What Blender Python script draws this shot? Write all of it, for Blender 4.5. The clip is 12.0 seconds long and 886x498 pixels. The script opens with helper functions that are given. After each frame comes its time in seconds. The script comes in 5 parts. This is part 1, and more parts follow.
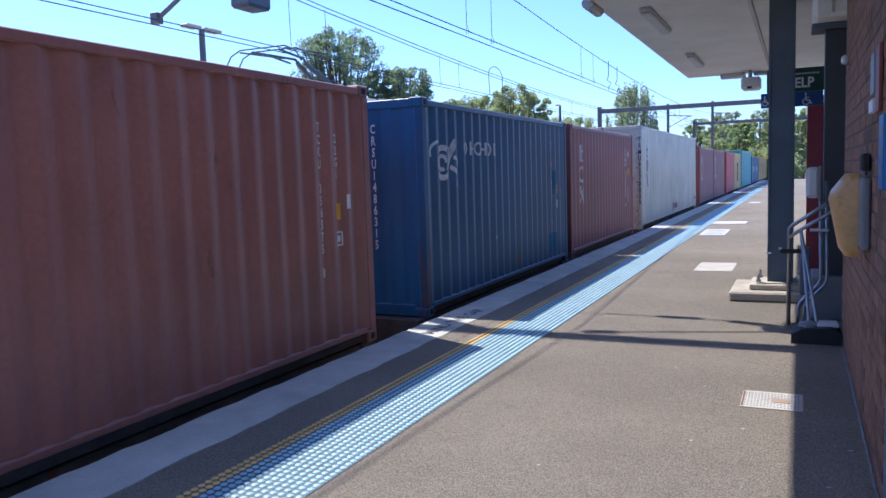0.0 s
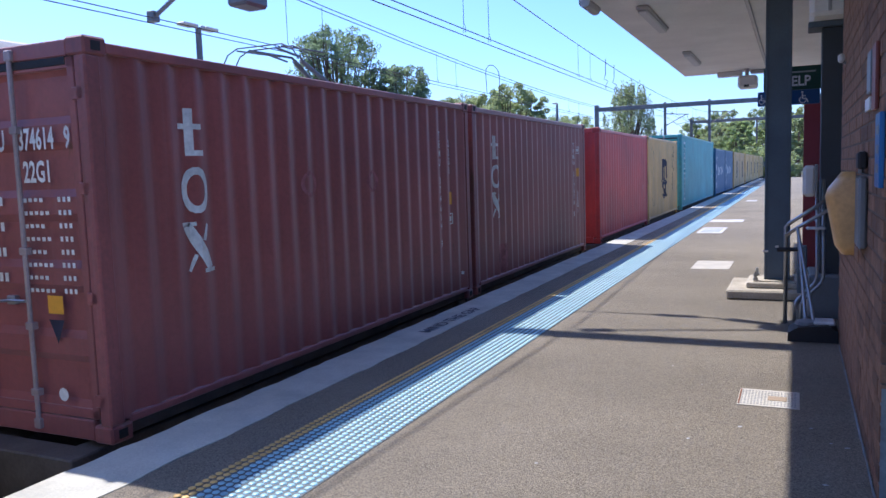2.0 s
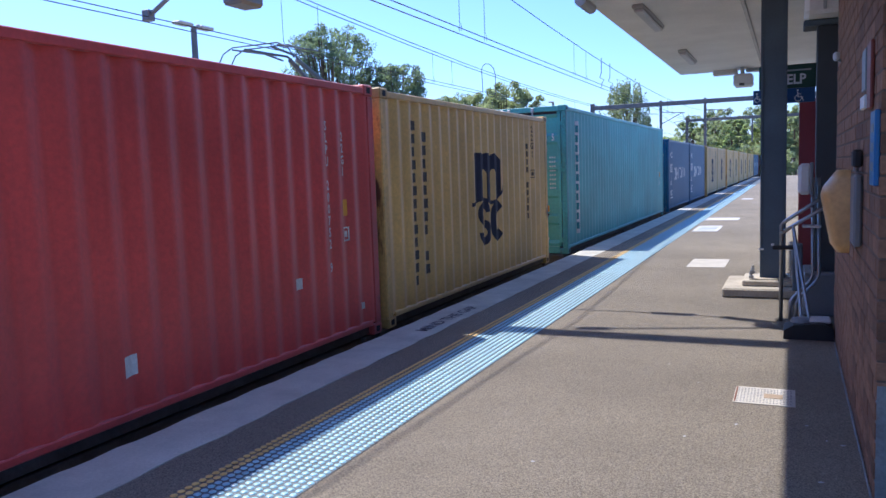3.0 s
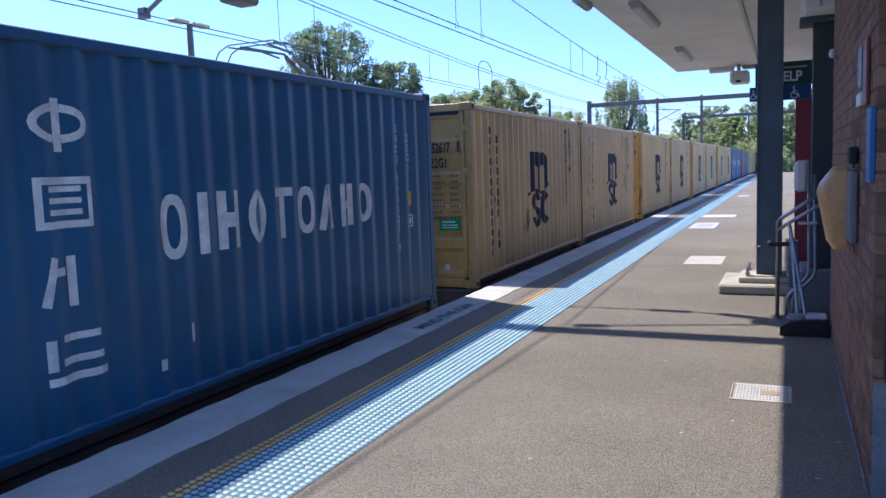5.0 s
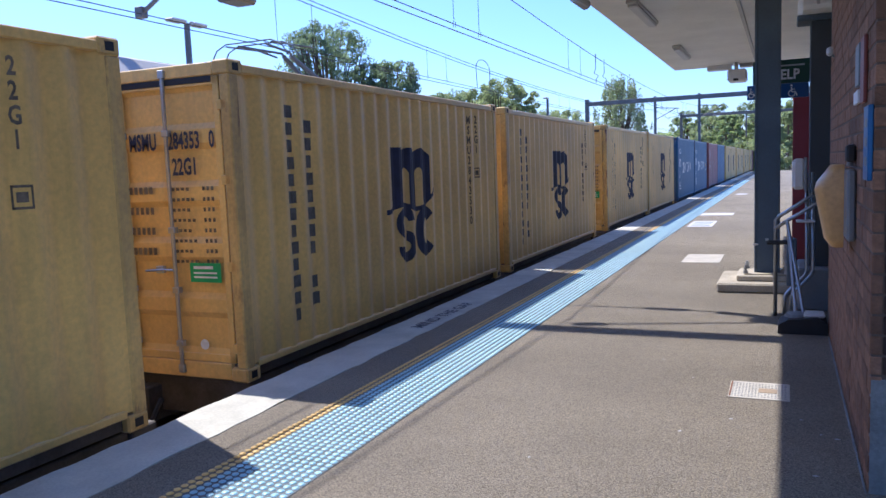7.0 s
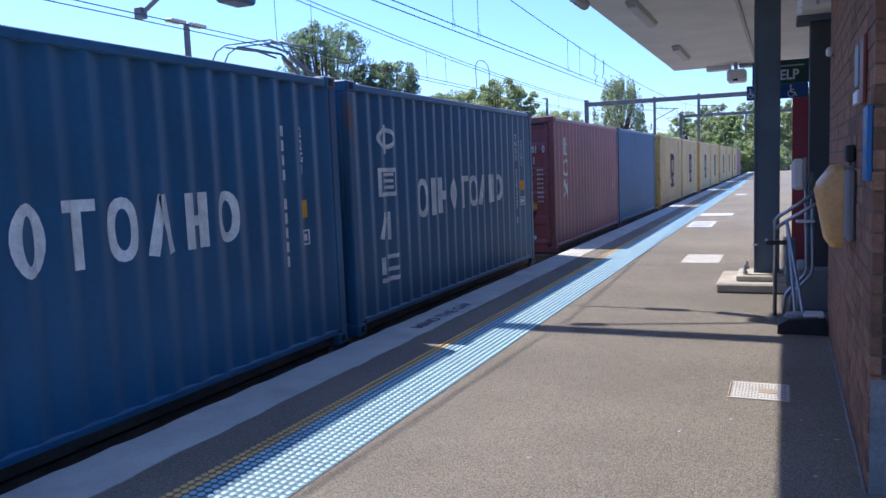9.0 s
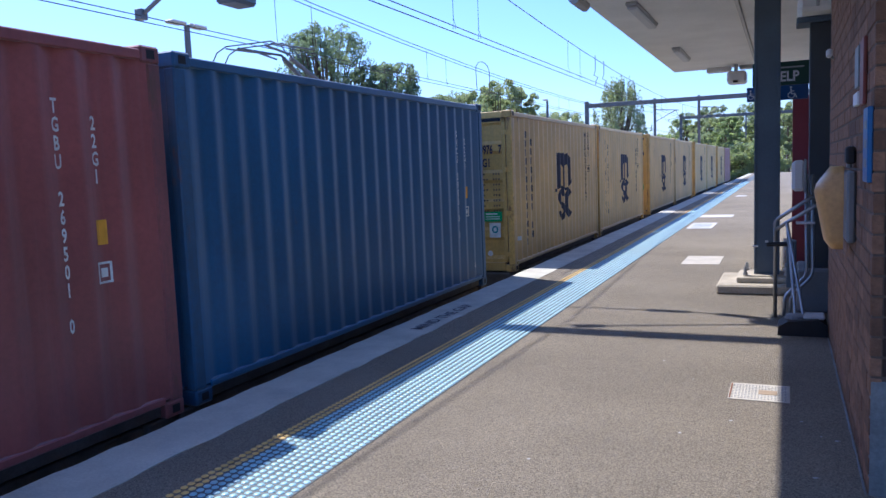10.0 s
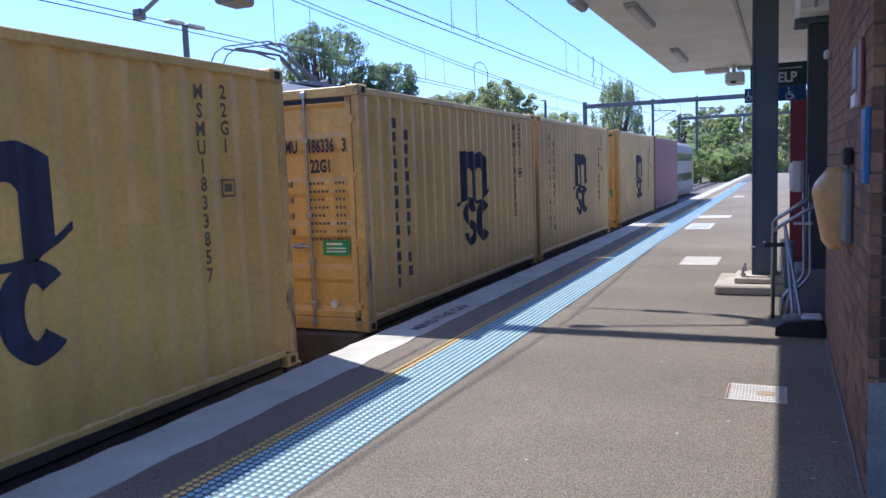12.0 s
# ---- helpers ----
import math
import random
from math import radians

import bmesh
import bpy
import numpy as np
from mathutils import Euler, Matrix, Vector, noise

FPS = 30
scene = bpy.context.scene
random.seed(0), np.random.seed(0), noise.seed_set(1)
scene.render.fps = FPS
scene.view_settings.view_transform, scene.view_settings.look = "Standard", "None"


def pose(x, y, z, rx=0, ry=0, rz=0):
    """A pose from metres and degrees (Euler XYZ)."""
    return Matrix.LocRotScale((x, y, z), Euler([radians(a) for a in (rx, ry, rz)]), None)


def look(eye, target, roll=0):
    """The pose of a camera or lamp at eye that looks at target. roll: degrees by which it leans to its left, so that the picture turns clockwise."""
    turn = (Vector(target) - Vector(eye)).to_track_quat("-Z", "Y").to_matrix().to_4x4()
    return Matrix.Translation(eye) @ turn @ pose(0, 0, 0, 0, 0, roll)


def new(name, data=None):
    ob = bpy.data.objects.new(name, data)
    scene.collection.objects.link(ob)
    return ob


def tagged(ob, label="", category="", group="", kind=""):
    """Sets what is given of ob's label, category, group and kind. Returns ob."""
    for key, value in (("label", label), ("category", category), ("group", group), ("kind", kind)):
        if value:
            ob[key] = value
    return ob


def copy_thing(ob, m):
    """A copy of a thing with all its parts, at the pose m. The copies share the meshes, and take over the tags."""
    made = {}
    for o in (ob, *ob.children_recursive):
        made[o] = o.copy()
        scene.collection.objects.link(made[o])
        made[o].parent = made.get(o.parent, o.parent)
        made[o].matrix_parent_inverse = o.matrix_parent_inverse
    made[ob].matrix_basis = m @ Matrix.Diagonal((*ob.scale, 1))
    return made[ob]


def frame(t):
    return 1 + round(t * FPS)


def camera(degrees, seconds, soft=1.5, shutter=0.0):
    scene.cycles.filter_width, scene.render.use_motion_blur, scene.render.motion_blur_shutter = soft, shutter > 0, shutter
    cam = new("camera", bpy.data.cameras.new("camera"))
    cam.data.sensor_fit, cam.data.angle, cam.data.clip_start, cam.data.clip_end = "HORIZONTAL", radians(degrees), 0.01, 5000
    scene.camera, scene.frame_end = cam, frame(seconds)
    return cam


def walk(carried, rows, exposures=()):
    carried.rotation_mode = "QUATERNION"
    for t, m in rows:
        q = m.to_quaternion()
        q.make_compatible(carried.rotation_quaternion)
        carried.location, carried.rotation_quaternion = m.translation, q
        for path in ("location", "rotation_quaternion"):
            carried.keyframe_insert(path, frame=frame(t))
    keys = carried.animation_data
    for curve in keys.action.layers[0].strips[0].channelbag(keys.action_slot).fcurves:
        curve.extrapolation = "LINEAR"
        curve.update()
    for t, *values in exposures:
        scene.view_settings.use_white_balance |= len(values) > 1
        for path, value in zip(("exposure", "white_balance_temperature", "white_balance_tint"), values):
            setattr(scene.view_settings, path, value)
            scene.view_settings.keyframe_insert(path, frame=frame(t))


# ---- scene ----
cam = camera(59.53, 12.0, soft=1.5)
EYE = (0.0, 0.0, 1.506)


def view(yaw, pitch, roll):
    """A hand-held view from the one standing point."""
    return pose(*EYE, 90 + pitch, 0, yaw) @ pose(0, 0, 0, 0, 0, roll)


walk(cam, [(t, view(a, b, c)) for t, a, b, c in (
        (0, 24.76, -5.40, -1.82),
        (0.5, 24.75, -5.43, -1.81),
        (1, 24.66, -5.45, -1.80),
        (1.5, 24.58, -5.49, -1.85),
        (2, 24.56, -5.52, -1.85),
        (2.5, 24.37, -5.57, -1.93),
        (3, 24.29, -5.62, -1.95),
        (5, 24.07, -5.81, -2.05),
        (5.5, 24.02, -5.80, -2.08),
        (6, 23.92, -5.80, -2.16),
        (6.5, 23.90, -5.85, -2.21),
        (7, 23.94, -5.89, -2.19),
        (9, 23.91, -5.86, -2.22),
        (9.5, 23.92, -5.82, -2.22),
        (10, 23.92, -5.76, -2.19),
        (10.5, 23.90, -5.69, -2.16),
        (11, 23.82, -5.73, -2.16),
        (11.5, 23.79, -5.75, -2.16),
        (12, 23.77, -5.74, -2.11))],
     exposures=((0, 0.79, 4720, 14), (12, 0.79, 4720, 14)))

# ---- light ----
SUN_WAY = Vector((-0.622, 0.31, 1.0)).normalized()
world = bpy.data.worlds.new("sky")
scene.world = world
world.use_nodes = True
wn = world.node_tree
sky = wn.nodes.new("ShaderNodeTexSky")
sky.sky_type = "NISHITA"
sky.sun_disc = False
sky.sun_elevation = math.asin(SUN_WAY.z)
sky.sun_rotation = math.atan2(SUN_WAY.x, SUN_WAY.y)
sky.air_density = 1.0
sky.dust_density = 0.8
sky.ozone_density = 5.0
wn.nodes["Background"].inputs[1].default_value = 0.124
haze = wn.nodes.new("ShaderNodeMix")
haze.data_type, haze.blend_type = "RGBA", "MULTIPLY"
haze.inputs[0].default_value = 1.0
haze.inputs[7].default_value = (1.0, 0.94, 1.0, 1.0)
wn.links.new(sky.outputs[0], haze.inputs[6])
wn.links.new(haze.outputs[2], wn.nodes["Background"].inputs[0])
sun = new("sun", bpy.data.lights.new("sun", "SUN"))
sun.data.energy = 4.6
sun.data.angle = radians(0.6)
sun.data.color = (1.0, 0.78, 0.52)
sun.matrix_world = look(SUN_WAY * 60, (0, 0, 0))


# ---- materials ----
def mat(name, col, rough=0.6, metal=0.0, var=0.2, scale=1.5, fine=40.0, bump=0.15, rust=0.0, streak=0.0,
        rust_col=(0.12, 0.045, 0.02), spec=0.5, shake=0.0, stretch=(1, 1, 1), speck=0.0):
    m = bpy.data.materials.new(name)
    m.use_nodes = True
    t = m.node_tree
    n, l = t.nodes, t.links
    bsdf = n["Principled BSDF"]
    bsdf.inputs["Roughness"].default_value = rough
    bsdf.inputs["Metallic"].default_value = metal
    bsdf.inputs["Specular IOR Level"].default_value = spec
    tc, info = n.new("ShaderNodeTexCoord"), n.new("ShaderNodeObjectInfo")
    off = n.new("ShaderNodeVectorMath")
    off.operation = "MULTIPLY_ADD"
    l.new(info.outputs["Random"], off.inputs[0])
    off.inputs[1].default_value = (37.0, 23.0, 11.0)
    l.new(tc.outputs["Object"], off.inputs[2])
    pos = off.outputs[0]

    def noise_at(s, detail, stretch=(1, 1, 1)):
        mp = n.new("ShaderNodeMapping")
        mp.inputs["Scale"].default_value = stretch
        l.new(pos, mp.inputs[0])
        q = n.new("ShaderNodeTexNoise")
        q.inputs["Scale"].default_value = s
        q.inputs["Detail"].default_value = detail
        q.inputs["Roughness"].default_value = 0.62
        l.new(mp.outputs[0], q.inputs["Vector"])
        return q.outputs["Fac"]

    def span(fac, a, b, c=0.0, d=1.0):
        r = n.new("ShaderNodeMapRange")
        l.new(fac, r.inputs[0])
        for k, x in zip((1, 2, 3, 4), (a, b, c, d)):
            r.inputs[k].default_value = x
        return r.outputs[0]

    def blend(fac, a, b, kind="MIX"):
        x = n.new("ShaderNodeMix")
        x.data_type, x.blend_type = "RGBA", kind
        for s, val in ((0, fac), (6, a), (7, b)):
            if isinstance(val, (tuple, float, int)):
                x.inputs[s].default_value = val
            else:
                l.new(val, x.inputs[s])
        return x.outputs[2]

    base = (*col, 1.0)
    big = noise_at(scale, 5, stretch)
    lo = tuple(min(1.0, c * (1 - var)) for c in col) + (1.0,)
    hi = tuple(min(1.0, c * (1 + var)) for c in col) + (1.0,)
    c1 = blend(span(big, 0.3, 0.7), lo, hi)
    grain = noise_at(fine, 3)
    k = speck or 0.5 * var
    g = span(grain, 0.3, 0.7, 1 - k, 1 + k)
    c2 = blend(1.0, c1, g, "MULTIPLY")
    if shake:
        c2 = blend(1.0, c2, span(info.outputs["Random"], 0, 1, 1 - shake, 1 + shake), "MULTIPLY")
    if streak:
        s = noise_at(2.2, 4, (3.5, 3.5, 0.18))
        c2 = blend(span(s, 0.52, 0.78, 0.0, streak), c2, tuple(0.45 * c for c in col) + (1.0,))
        s2 = noise_at(3.1, 4, (4.0, 4.0, 0.12))
        c2 = blend(span(s2, 0.55, 0.8, 0.0, streak * 0.6), c2, tuple(min(1, 0.6 * c + 0.16) for c in col) + (1.0,))
    r_out = span(grain, 0.2, 0.8, max(0.02, rough - 0.1), min(1, rough + 0.1))
    if rust:
        s = noise_at(1.7, 8, (2.2, 2.2, 0.7))
        fac = span(s, 0.74 - 0.2 * rust, 0.80 - 0.18 * rust)
        c2 = blend(fac, c2, (*rust_col, 1.0))
    l.new(c2, bsdf.inputs["Base Color"])
    l.new(r_out, bsdf.inputs["Roughness"])
    if bump:
        b = n.new("ShaderNodeBump")
        b.inputs["Strength"].default_value = bump
        b.inputs["Distance"].default_value = 0.02
        l.new(grain, b.inputs["Height"])
        l.new(b.outputs[0], bsdf.inputs["Normal"])
    return m


def paint(name, col, rust=0.3, streak=0.35, rough=0.42, var=0.22):
    m = mat(name, col, rough, 0, var, 0.7, 25, 0.05, rust, streak)
    bsdf = m.node_tree.nodes["Principled BSDF"]
    bsdf.inputs["Sheen Weight"].default_value = 0.25   # sheen stands in for hazy glare over the shaded sides
    bsdf.inputs["Sheen Roughness"].default_value = 0.6
    return m


_posts = {}


def post_paint(m, col):
    """The same paint scraped to rust, for corner posts and castings."""
    _posts[m.name] = paint("scraped_" + m.name, tuple(0.85 * c for c in col), 0.78, 0.5, 0.6, 0.35)
    return m


BROWN = post_paint(paint("brown_paint", (0.33, 0.115, 0.075), 0.4, 0.4), (0.33, 0.115, 0.075))
MAROON = post_paint(paint("maroon_paint", (0.27, 0.070, 0.062), 0.25, 0.35), (0.27, 0.070, 0.062))
BLUE = post_paint(paint("blue_paint", (0.012, 0.090, 0.210), 0.3, 0.12), (0.012, 0.090, 0.210))
NAVY = post_paint(paint("navy_paint", (0.013, 0.088, 0.198), 0.15, 0.10), (0.013, 0.088, 0.198))
RED = post_paint(paint("red_paint", (0.56, 0.058, 0.045), 0.1, 0.2), (0.56, 0.058, 0.045))
YELLOW = post_paint(paint("yellow_paint", (0.68, 0.435, 0.105), 0.2, 0.3), (0.68, 0.435, 0.105))
YELLOW_WORN = post_paint(paint("worn_yellow_paint", (0.61, 0.38, 0.10), 0.62, 0.6), (0.61, 0.38, 0.10))
TEAL = post_paint(paint("teal_paint", (0.12, 0.43, 0.42), 0.15, 0.3), (0.12, 0.43, 0.42))
WHITE = post_paint(paint("dirty_white_paint", (0.7, 0.67, 0.51), 0.42, 0.4), (0.7, 0.67, 0.51))
RUST = mat("rust", (0.16, 0.07, 0.035), 0.9, 0, 0.5, 4, 60, 0.3)
DECAL_WHITE = mat("white_marking", (0.72, 0.72, 0.70), 0.6, 0, 0.2, 6, 40, 0)
DECAL_NAVY = mat("dark_marking", (0.022, 0.026, 0.06), 0.6, 0, 0.35, 5, 40, 0)
DECAL_SERIAL = mat("weathered_brown_marking", (0.15, 0.115, 0.075), 0.7, 0, 0.5, 9, 40, 0)
DECAL_FADED = mat("faded_dark_marking", (0.11, 0.10, 0.09), 0.7, 0, 0.4, 9, 40, 0)
DECAL_RED = mat("red_marking", (0.36, 0.03, 0.03), 0.6, 0, 0.3, 6, 40, 0)
DECAL_YELLOW = mat("yellow_sticker", (0.75, 0.38, 0.03), 0.5, 0, 0.1, 6, 40, 0)
DECAL_GREEN = mat("green_sticker", (0.03, 0.33, 0.10), 0.5, 0, 0.1, 6, 40, 0)
DECAL_TEAL = mat("teal_marking", (0.03, 0.25, 0.28), 0.5, 0, 0.1, 6, 40, 0)
STEEL = mat("galvanised_steel", (0.42, 0.43, 0.44), 0.42, 0.85, 0.15, 8, 60, 0.05)
DARK_STEEL = mat("wagon_steel", (0.085, 0.075, 0.066), 0.8, 0.0, 0.4, 3, 40, 0.2, 0.3)
BLACK = mat("black_rubber", (0.02, 0.02, 0.022), 0.7, 0, 0.3, 5, 60, 0.1)
RAIL = mat("rail_steel", (0.25, 0.19, 0.15), 0.4, 0.7, 0.3, 3, 40, 0.1)
SLEEPER = mat("concrete_sleeper", (0.30, 0.28, 0.25), 0.9, 0, 0.25, 3, 40, 0.2, shake=0.2)
BALLAST = mat("ballast_stone", (0.20, 0.175, 0.155), 0.95, 0, 0.55, 0.8, 16, 1.0)
GROUND = mat("dry_grass_ground", (0.12, 0.115, 0.06), 0.95, 0, 0.5, 0.15, 4, 0.6)
ASPHALT = mat("platform_asphalt", (0.250, 0.216, 0.160), 0.9, 0, 0.20, 0.45, 118, 1.0, speck=0.6)
COPING = mat("white_coping_paint", (0.49, 0.475, 0.40), 0.8, 0, 0.2, 2.4, 60, 0.3)
CONCRETE = mat("concrete", (0.42, 0.375, 0.29), 0.85, 0, 0.25, 2.5, 50, 0.3)
GREY_RENDER = mat("grey_render", (0.22, 0.23, 0.23), 0.85, 0, 0.3, 2.5, 50, 0.3)
LETTER_GREY = mat("grey_lettering", (0.12, 0.12, 0.13), 0.8, 0, 0.35, 14, 60, 0.1)
TACTILE_BASE = mat("grey_tactile_base", (0.11, 0.13, 0.14), 0.7, 0, 0.2, 2, 60, 0.2)
DOT_BLUE = mat("blue_tactile", (0.34, 0.56, 0.64), 0.36, 0, 0.1, 2, 40, 0.05, shake=0.1, spec=0.9)
DOT_YELLOW = mat("yellow_tactile", (0.68, 0.46, 0.14), 0.45, 0, 0.15, 2, 40, 0.05, shake=0.08)
LID = mat("pale_access_lid", (0.45, 0.42, 0.36), 0.8, 0, 0.15, 4, 60, 0.2)
PATCH_WHITE = mat("white_patch", (0.54, 0.53, 0.52), 0.8, 0, 0.15, 3, 60, 0.2)
BRICK = mat("brown_brick", (0.20, 0.108, 0.062), 0.85, 0, 0.3, 9, 70, 0.35, shake=0.3)
# same brick, with the end face's shade put into a darker colour
BRICK_SHADED = mat("shaded_brown_brick", (0.055, 0.032, 0.024), 0.8, 0, 0.3, 9, 70, 0.35, shake=0.3)
MORTAR = mat("mortar", (0.13, 0.095, 0.07), 0.95, 0, 0.2, 8, 80, 0.3)
COLUMN = mat("slate_blue_column_paint", (0.085, 0.115, 0.15), 0.5, 0, 0.15, 2, 40, 0.05)
SOFFIT = mat("cream_soffit_paint", (0.84, 0.83, 0.80), 0.7, 0, 0.08, 1.2, 30, 0.05)
FASCIA = mat("dark_fascia_paint", (0.05, 0.055, 0.06), 0.6, 0, 0.15, 2, 40, 0.05)
LIGHT_CASE = mat("grey_light_fitting", (0.45, 0.45, 0.44), 0.5, 0, 0.1, 3, 40, 0.05)
SIGN_GREEN = mat("dark_green_sign", (0.012, 0.06, 0.045), 0.45, 0, 0.1, 3, 40, 0)
SIGN_BLUE = mat("blue_sign", (0.015, 0.07, 0.22), 0.45, 0, 0.1, 3, 40, 0)
SIGN_WHITE = mat("sign_white", (0.75, 0.75, 0.75), 0.5, 0, 0.05, 3, 40, 0)
POSTER_BLUE = mat("bright_blue_frame", (0.02, 0.13, 0.36), 0.4, 0, 0.1, 3, 40, 0)
DOOR_RED = mat("dark_red_door_paint", (0.20, 0.03, 0.045), 0.5, 0, 0.12, 2, 40, 0.05)
PANEL_RED = mat("dull_red_panel", (0.20, 0.045, 0.03), 0.5, 0, 0.12, 2, 40, 0.05)
HOOD = mat("ochre_moulded_plastic", (0.55, 0.33, 0.12), 0.38, 0, 0.2, 3, 40, 0.03)
PLASTIC_WHITE = mat("white_plastic", (0.62, 0.62, 0.62), 0.4, 0, 0.05, 3, 40, 0.02)
PLASTIC_GREY = mat("grey_plastic", (0.20, 0.21, 0.22), 0.45, 0, 0.1, 3, 40, 0.02)
WIRE = mat("copper_wire", (0.07, 0.06, 0.055), 0.6, 0.3, 0.2, 3, 40, 0)
MAST = mat("mast_steel", (0.16, 0.165, 0.17), 0.6, 0.4, 0.2, 2, 40, 0.1)
INSULATOR = mat("brown_insulator", (0.10, 0.05, 0.035), 0.3, 0, 0.1, 3, 40, 0)
TRAIN_SILVER = mat("fluted_stainless", (0.36, 0.335, 0.29), 0.6, 0.1, 0.12, 1, 30, 0.03)
TRAIN_ROOF = mat("grey_train_roof", (0.34, 0.33, 0.31), 0.6, 0.1, 0.2, 1, 30, 0.05)
TRAIN_YELLOW = mat("train_front_paint", (0.45, 0.30, 0.06), 0.5, 0, 0.1, 2, 30, 0.02)
GLASS_DARK = mat("dark_window_glass", (0.02, 0.025, 0.03), 0.12, 0, 0.1, 2, 30, 0, spec=0.4)
BARK = mat("bark", (0.13, 0.095, 0.07), 0.95, 0, 0.4, 3, 30, 0.6)


def leaf_mat(name, col):
    m = mat(name, col, 0.6, 0, 0.45, 0.9, 5, 0, shake=0.1)
    n, l = m.node_tree.nodes, m.node_tree.links
    bsdf, out = n["Principled BSDF"], n["Material Output"]
    tr, mx = n.new("ShaderNodeBsdfTranslucent"), n.new("ShaderNodeMixShader")
    tr.inputs[0].default_value = (col[0] * 2.1, col[1] * 2.2, col[2] * 1.3, 1)
    mx.inputs[0].default_value = 0.6
    l.new(bsdf.outputs[0], mx.inputs[1])
    l.new(tr.outputs[0], mx.inputs[2])
    l.new(mx.outputs[0], out.inputs[0])
    return m


LEAF = leaf_mat("gum_leaves", (0.135, 0.17, 0.14))
LEAF_PALE = leaf_mat("pale_green_leaves", (0.22, 0.245, 0.17))
LEAF_GREY = leaf_mat("grey_green_needles", (0.19, 0.215, 0.16))
LEAF_BRIGHT = leaf_mat("bright_green_leaves", (0.24, 0.275, 0.17))


# ---- mesh tools ----
class Geo:
    """Collects corners and faces of one mesh."""

    unit, lift = 1.0, 0.0

    def __init__(self):
        self.v, self.f = [], []

    def add(self, verts, faces):
        k = len(self.v)
        self.v += [tuple(p) for p in verts]
        self.f += [tuple(i + k for i in f) for f in faces]
        return self

    def box(self, x0, x1, y0, y1, z0, z1, c=0.0):
        lo, hi = (x0, y0, z0), (x1, y1, z1)
        if c <= 0:
            v = [(a, b, d) for a in (x0, x1) for b in (y0, y1) for d in (z0, z1)]
            return self.add(v, [(0, 1, 3, 2), (4, 6, 7, 5), (0, 4, 5, 1), (2, 3, 7, 6), (0, 2, 6, 4), (1, 5, 7, 3)])
        v, ix = [], {}
        for i in (0, 1):
            for j in (0, 1):
                for k in (0, 1):
                    s = (i, j, k)
                    for ax in range(3):
                        p = [hi[q] - c if s[q] else lo[q] + c for q in range(3)]
                        p[ax] = hi[ax] if s[ax] else lo[ax]
                        ix[(s, ax)] = len(v)
                        v.append(p)
        f = []
        for ax in range(3):
            a, b = [q for q in range(3) if q != ax]
            for s in (0, 1):
                ring = []
                for da, db in ((0, 0), (1, 0), (1, 1), (0, 1)):
                    t = [0, 0, 0]
                    t[ax], t[a], t[b] = s, da, db
                    ring.append(ix[(tuple(t), ax)])
                f.append(ring)
            for da in (0, 1):
                for db in (0, 1):
                    t0, t1 = [0, 0, 0], [0, 0, 0]
                    t1[ax] = 1
                    t0[a] = t1[a] = da
                    t0[b] = t1[b] = db
                    f.append([ix[(tuple(t0), a)], ix[(tuple(t0), b)], ix[(tuple(t1), b)], ix[(tuple(t1), a)]])
        for i in (0, 1):
            for j in (0, 1):
                for k in (0, 1):
                    f.append([ix[((i, j, k), q)] for q in range(3)])
        return self.add(v, f)

    def tube(self, pts, r, n=8, caps=True, radii=None):
        pts = [Vector(p) for p in pts]
        rings, up = [], None
        for i, p in enumerate(pts):
            d = (pts[min(i + 1, len(pts) - 1)] - pts[max(i - 1, 0)]).normalized()
            if up is None:
                up = d.orthogonal().normalized()
            up = (up - d * up.dot(d)).normalized()
            side = d.cross(up)
            q = radii[i] if radii else r
            rings.append([p + (up * math.cos(a) + side * math.sin(a)) * q for a in (2 * math.pi * k / n for k in range(n))])
        v = [c for ring in rings for c in ring]
        f = []
        for i in range(len(pts) - 1):
            for k in range(n):
                f.append((i * n + k, i * n + (k + 1) % n, (i + 1) * n + (k + 1) % n, (i + 1) * n + k))
        if caps:
            f.append(tuple(range(n - 1, -1, -1)))
            f.append(tuple((len(pts) - 1) * n + k for k in range(n)))
        return self.add(v, f)

    def prism(self, poly, axis, a, b):
        """A flat outline drawn out along an axis from a to b; the outline is in the two other axes, in order."""
        def at(p, s):
            q = list(p)
            q.insert(axis, s)
            return tuple(q)
        n = len(poly)
        v = [at(p, a) for p in poly] + [at(p, b) for p in poly]
        f = [tuple(range(n)), tuple(range(2 * n - 1, n - 1, -1))]
        f += [(i, (i + 1) % n, n + (i + 1) % n, n + i) for i in range(n)]
        return self.add(v, f)

    def mesh(self, name, material, smooth=False, fix=True, weld=False):
        me = bpy.data.meshes.new(name)
        k, up = Geo.unit, Geo.lift
        me.from_pydata([(x * k, y * k, z * k + up) for x, y, z in self.v], [], self.f)
        if fix:
            bm = bmesh.new()
            bm.from_mesh(me)
            if weld:
                bmesh.ops.remove_doubles(bm, verts=bm.verts, dist=0.0005)
            bmesh.ops.recalc_face_normals(bm, faces=bm.faces)
            bm.to_mesh(me)
            bm.free()
        me.materials.append(material)
        if smooth:
            me.polygons.foreach_set("use_smooth", [True] * len(me.polygons))
        return me


def put(name, mesh, parent=None, label="", m=None):
    ob = new(name, mesh)
    if parent is not None:
        ob.parent = parent
    if m is not None:
        ob.matrix_basis = m
    if label:
        ob["label"] = label
    return ob


def part(name, geo, material, parent, label="", smooth=False, m=None):
    return put(name, geo.mesh(name, material, smooth), parent, label, m)


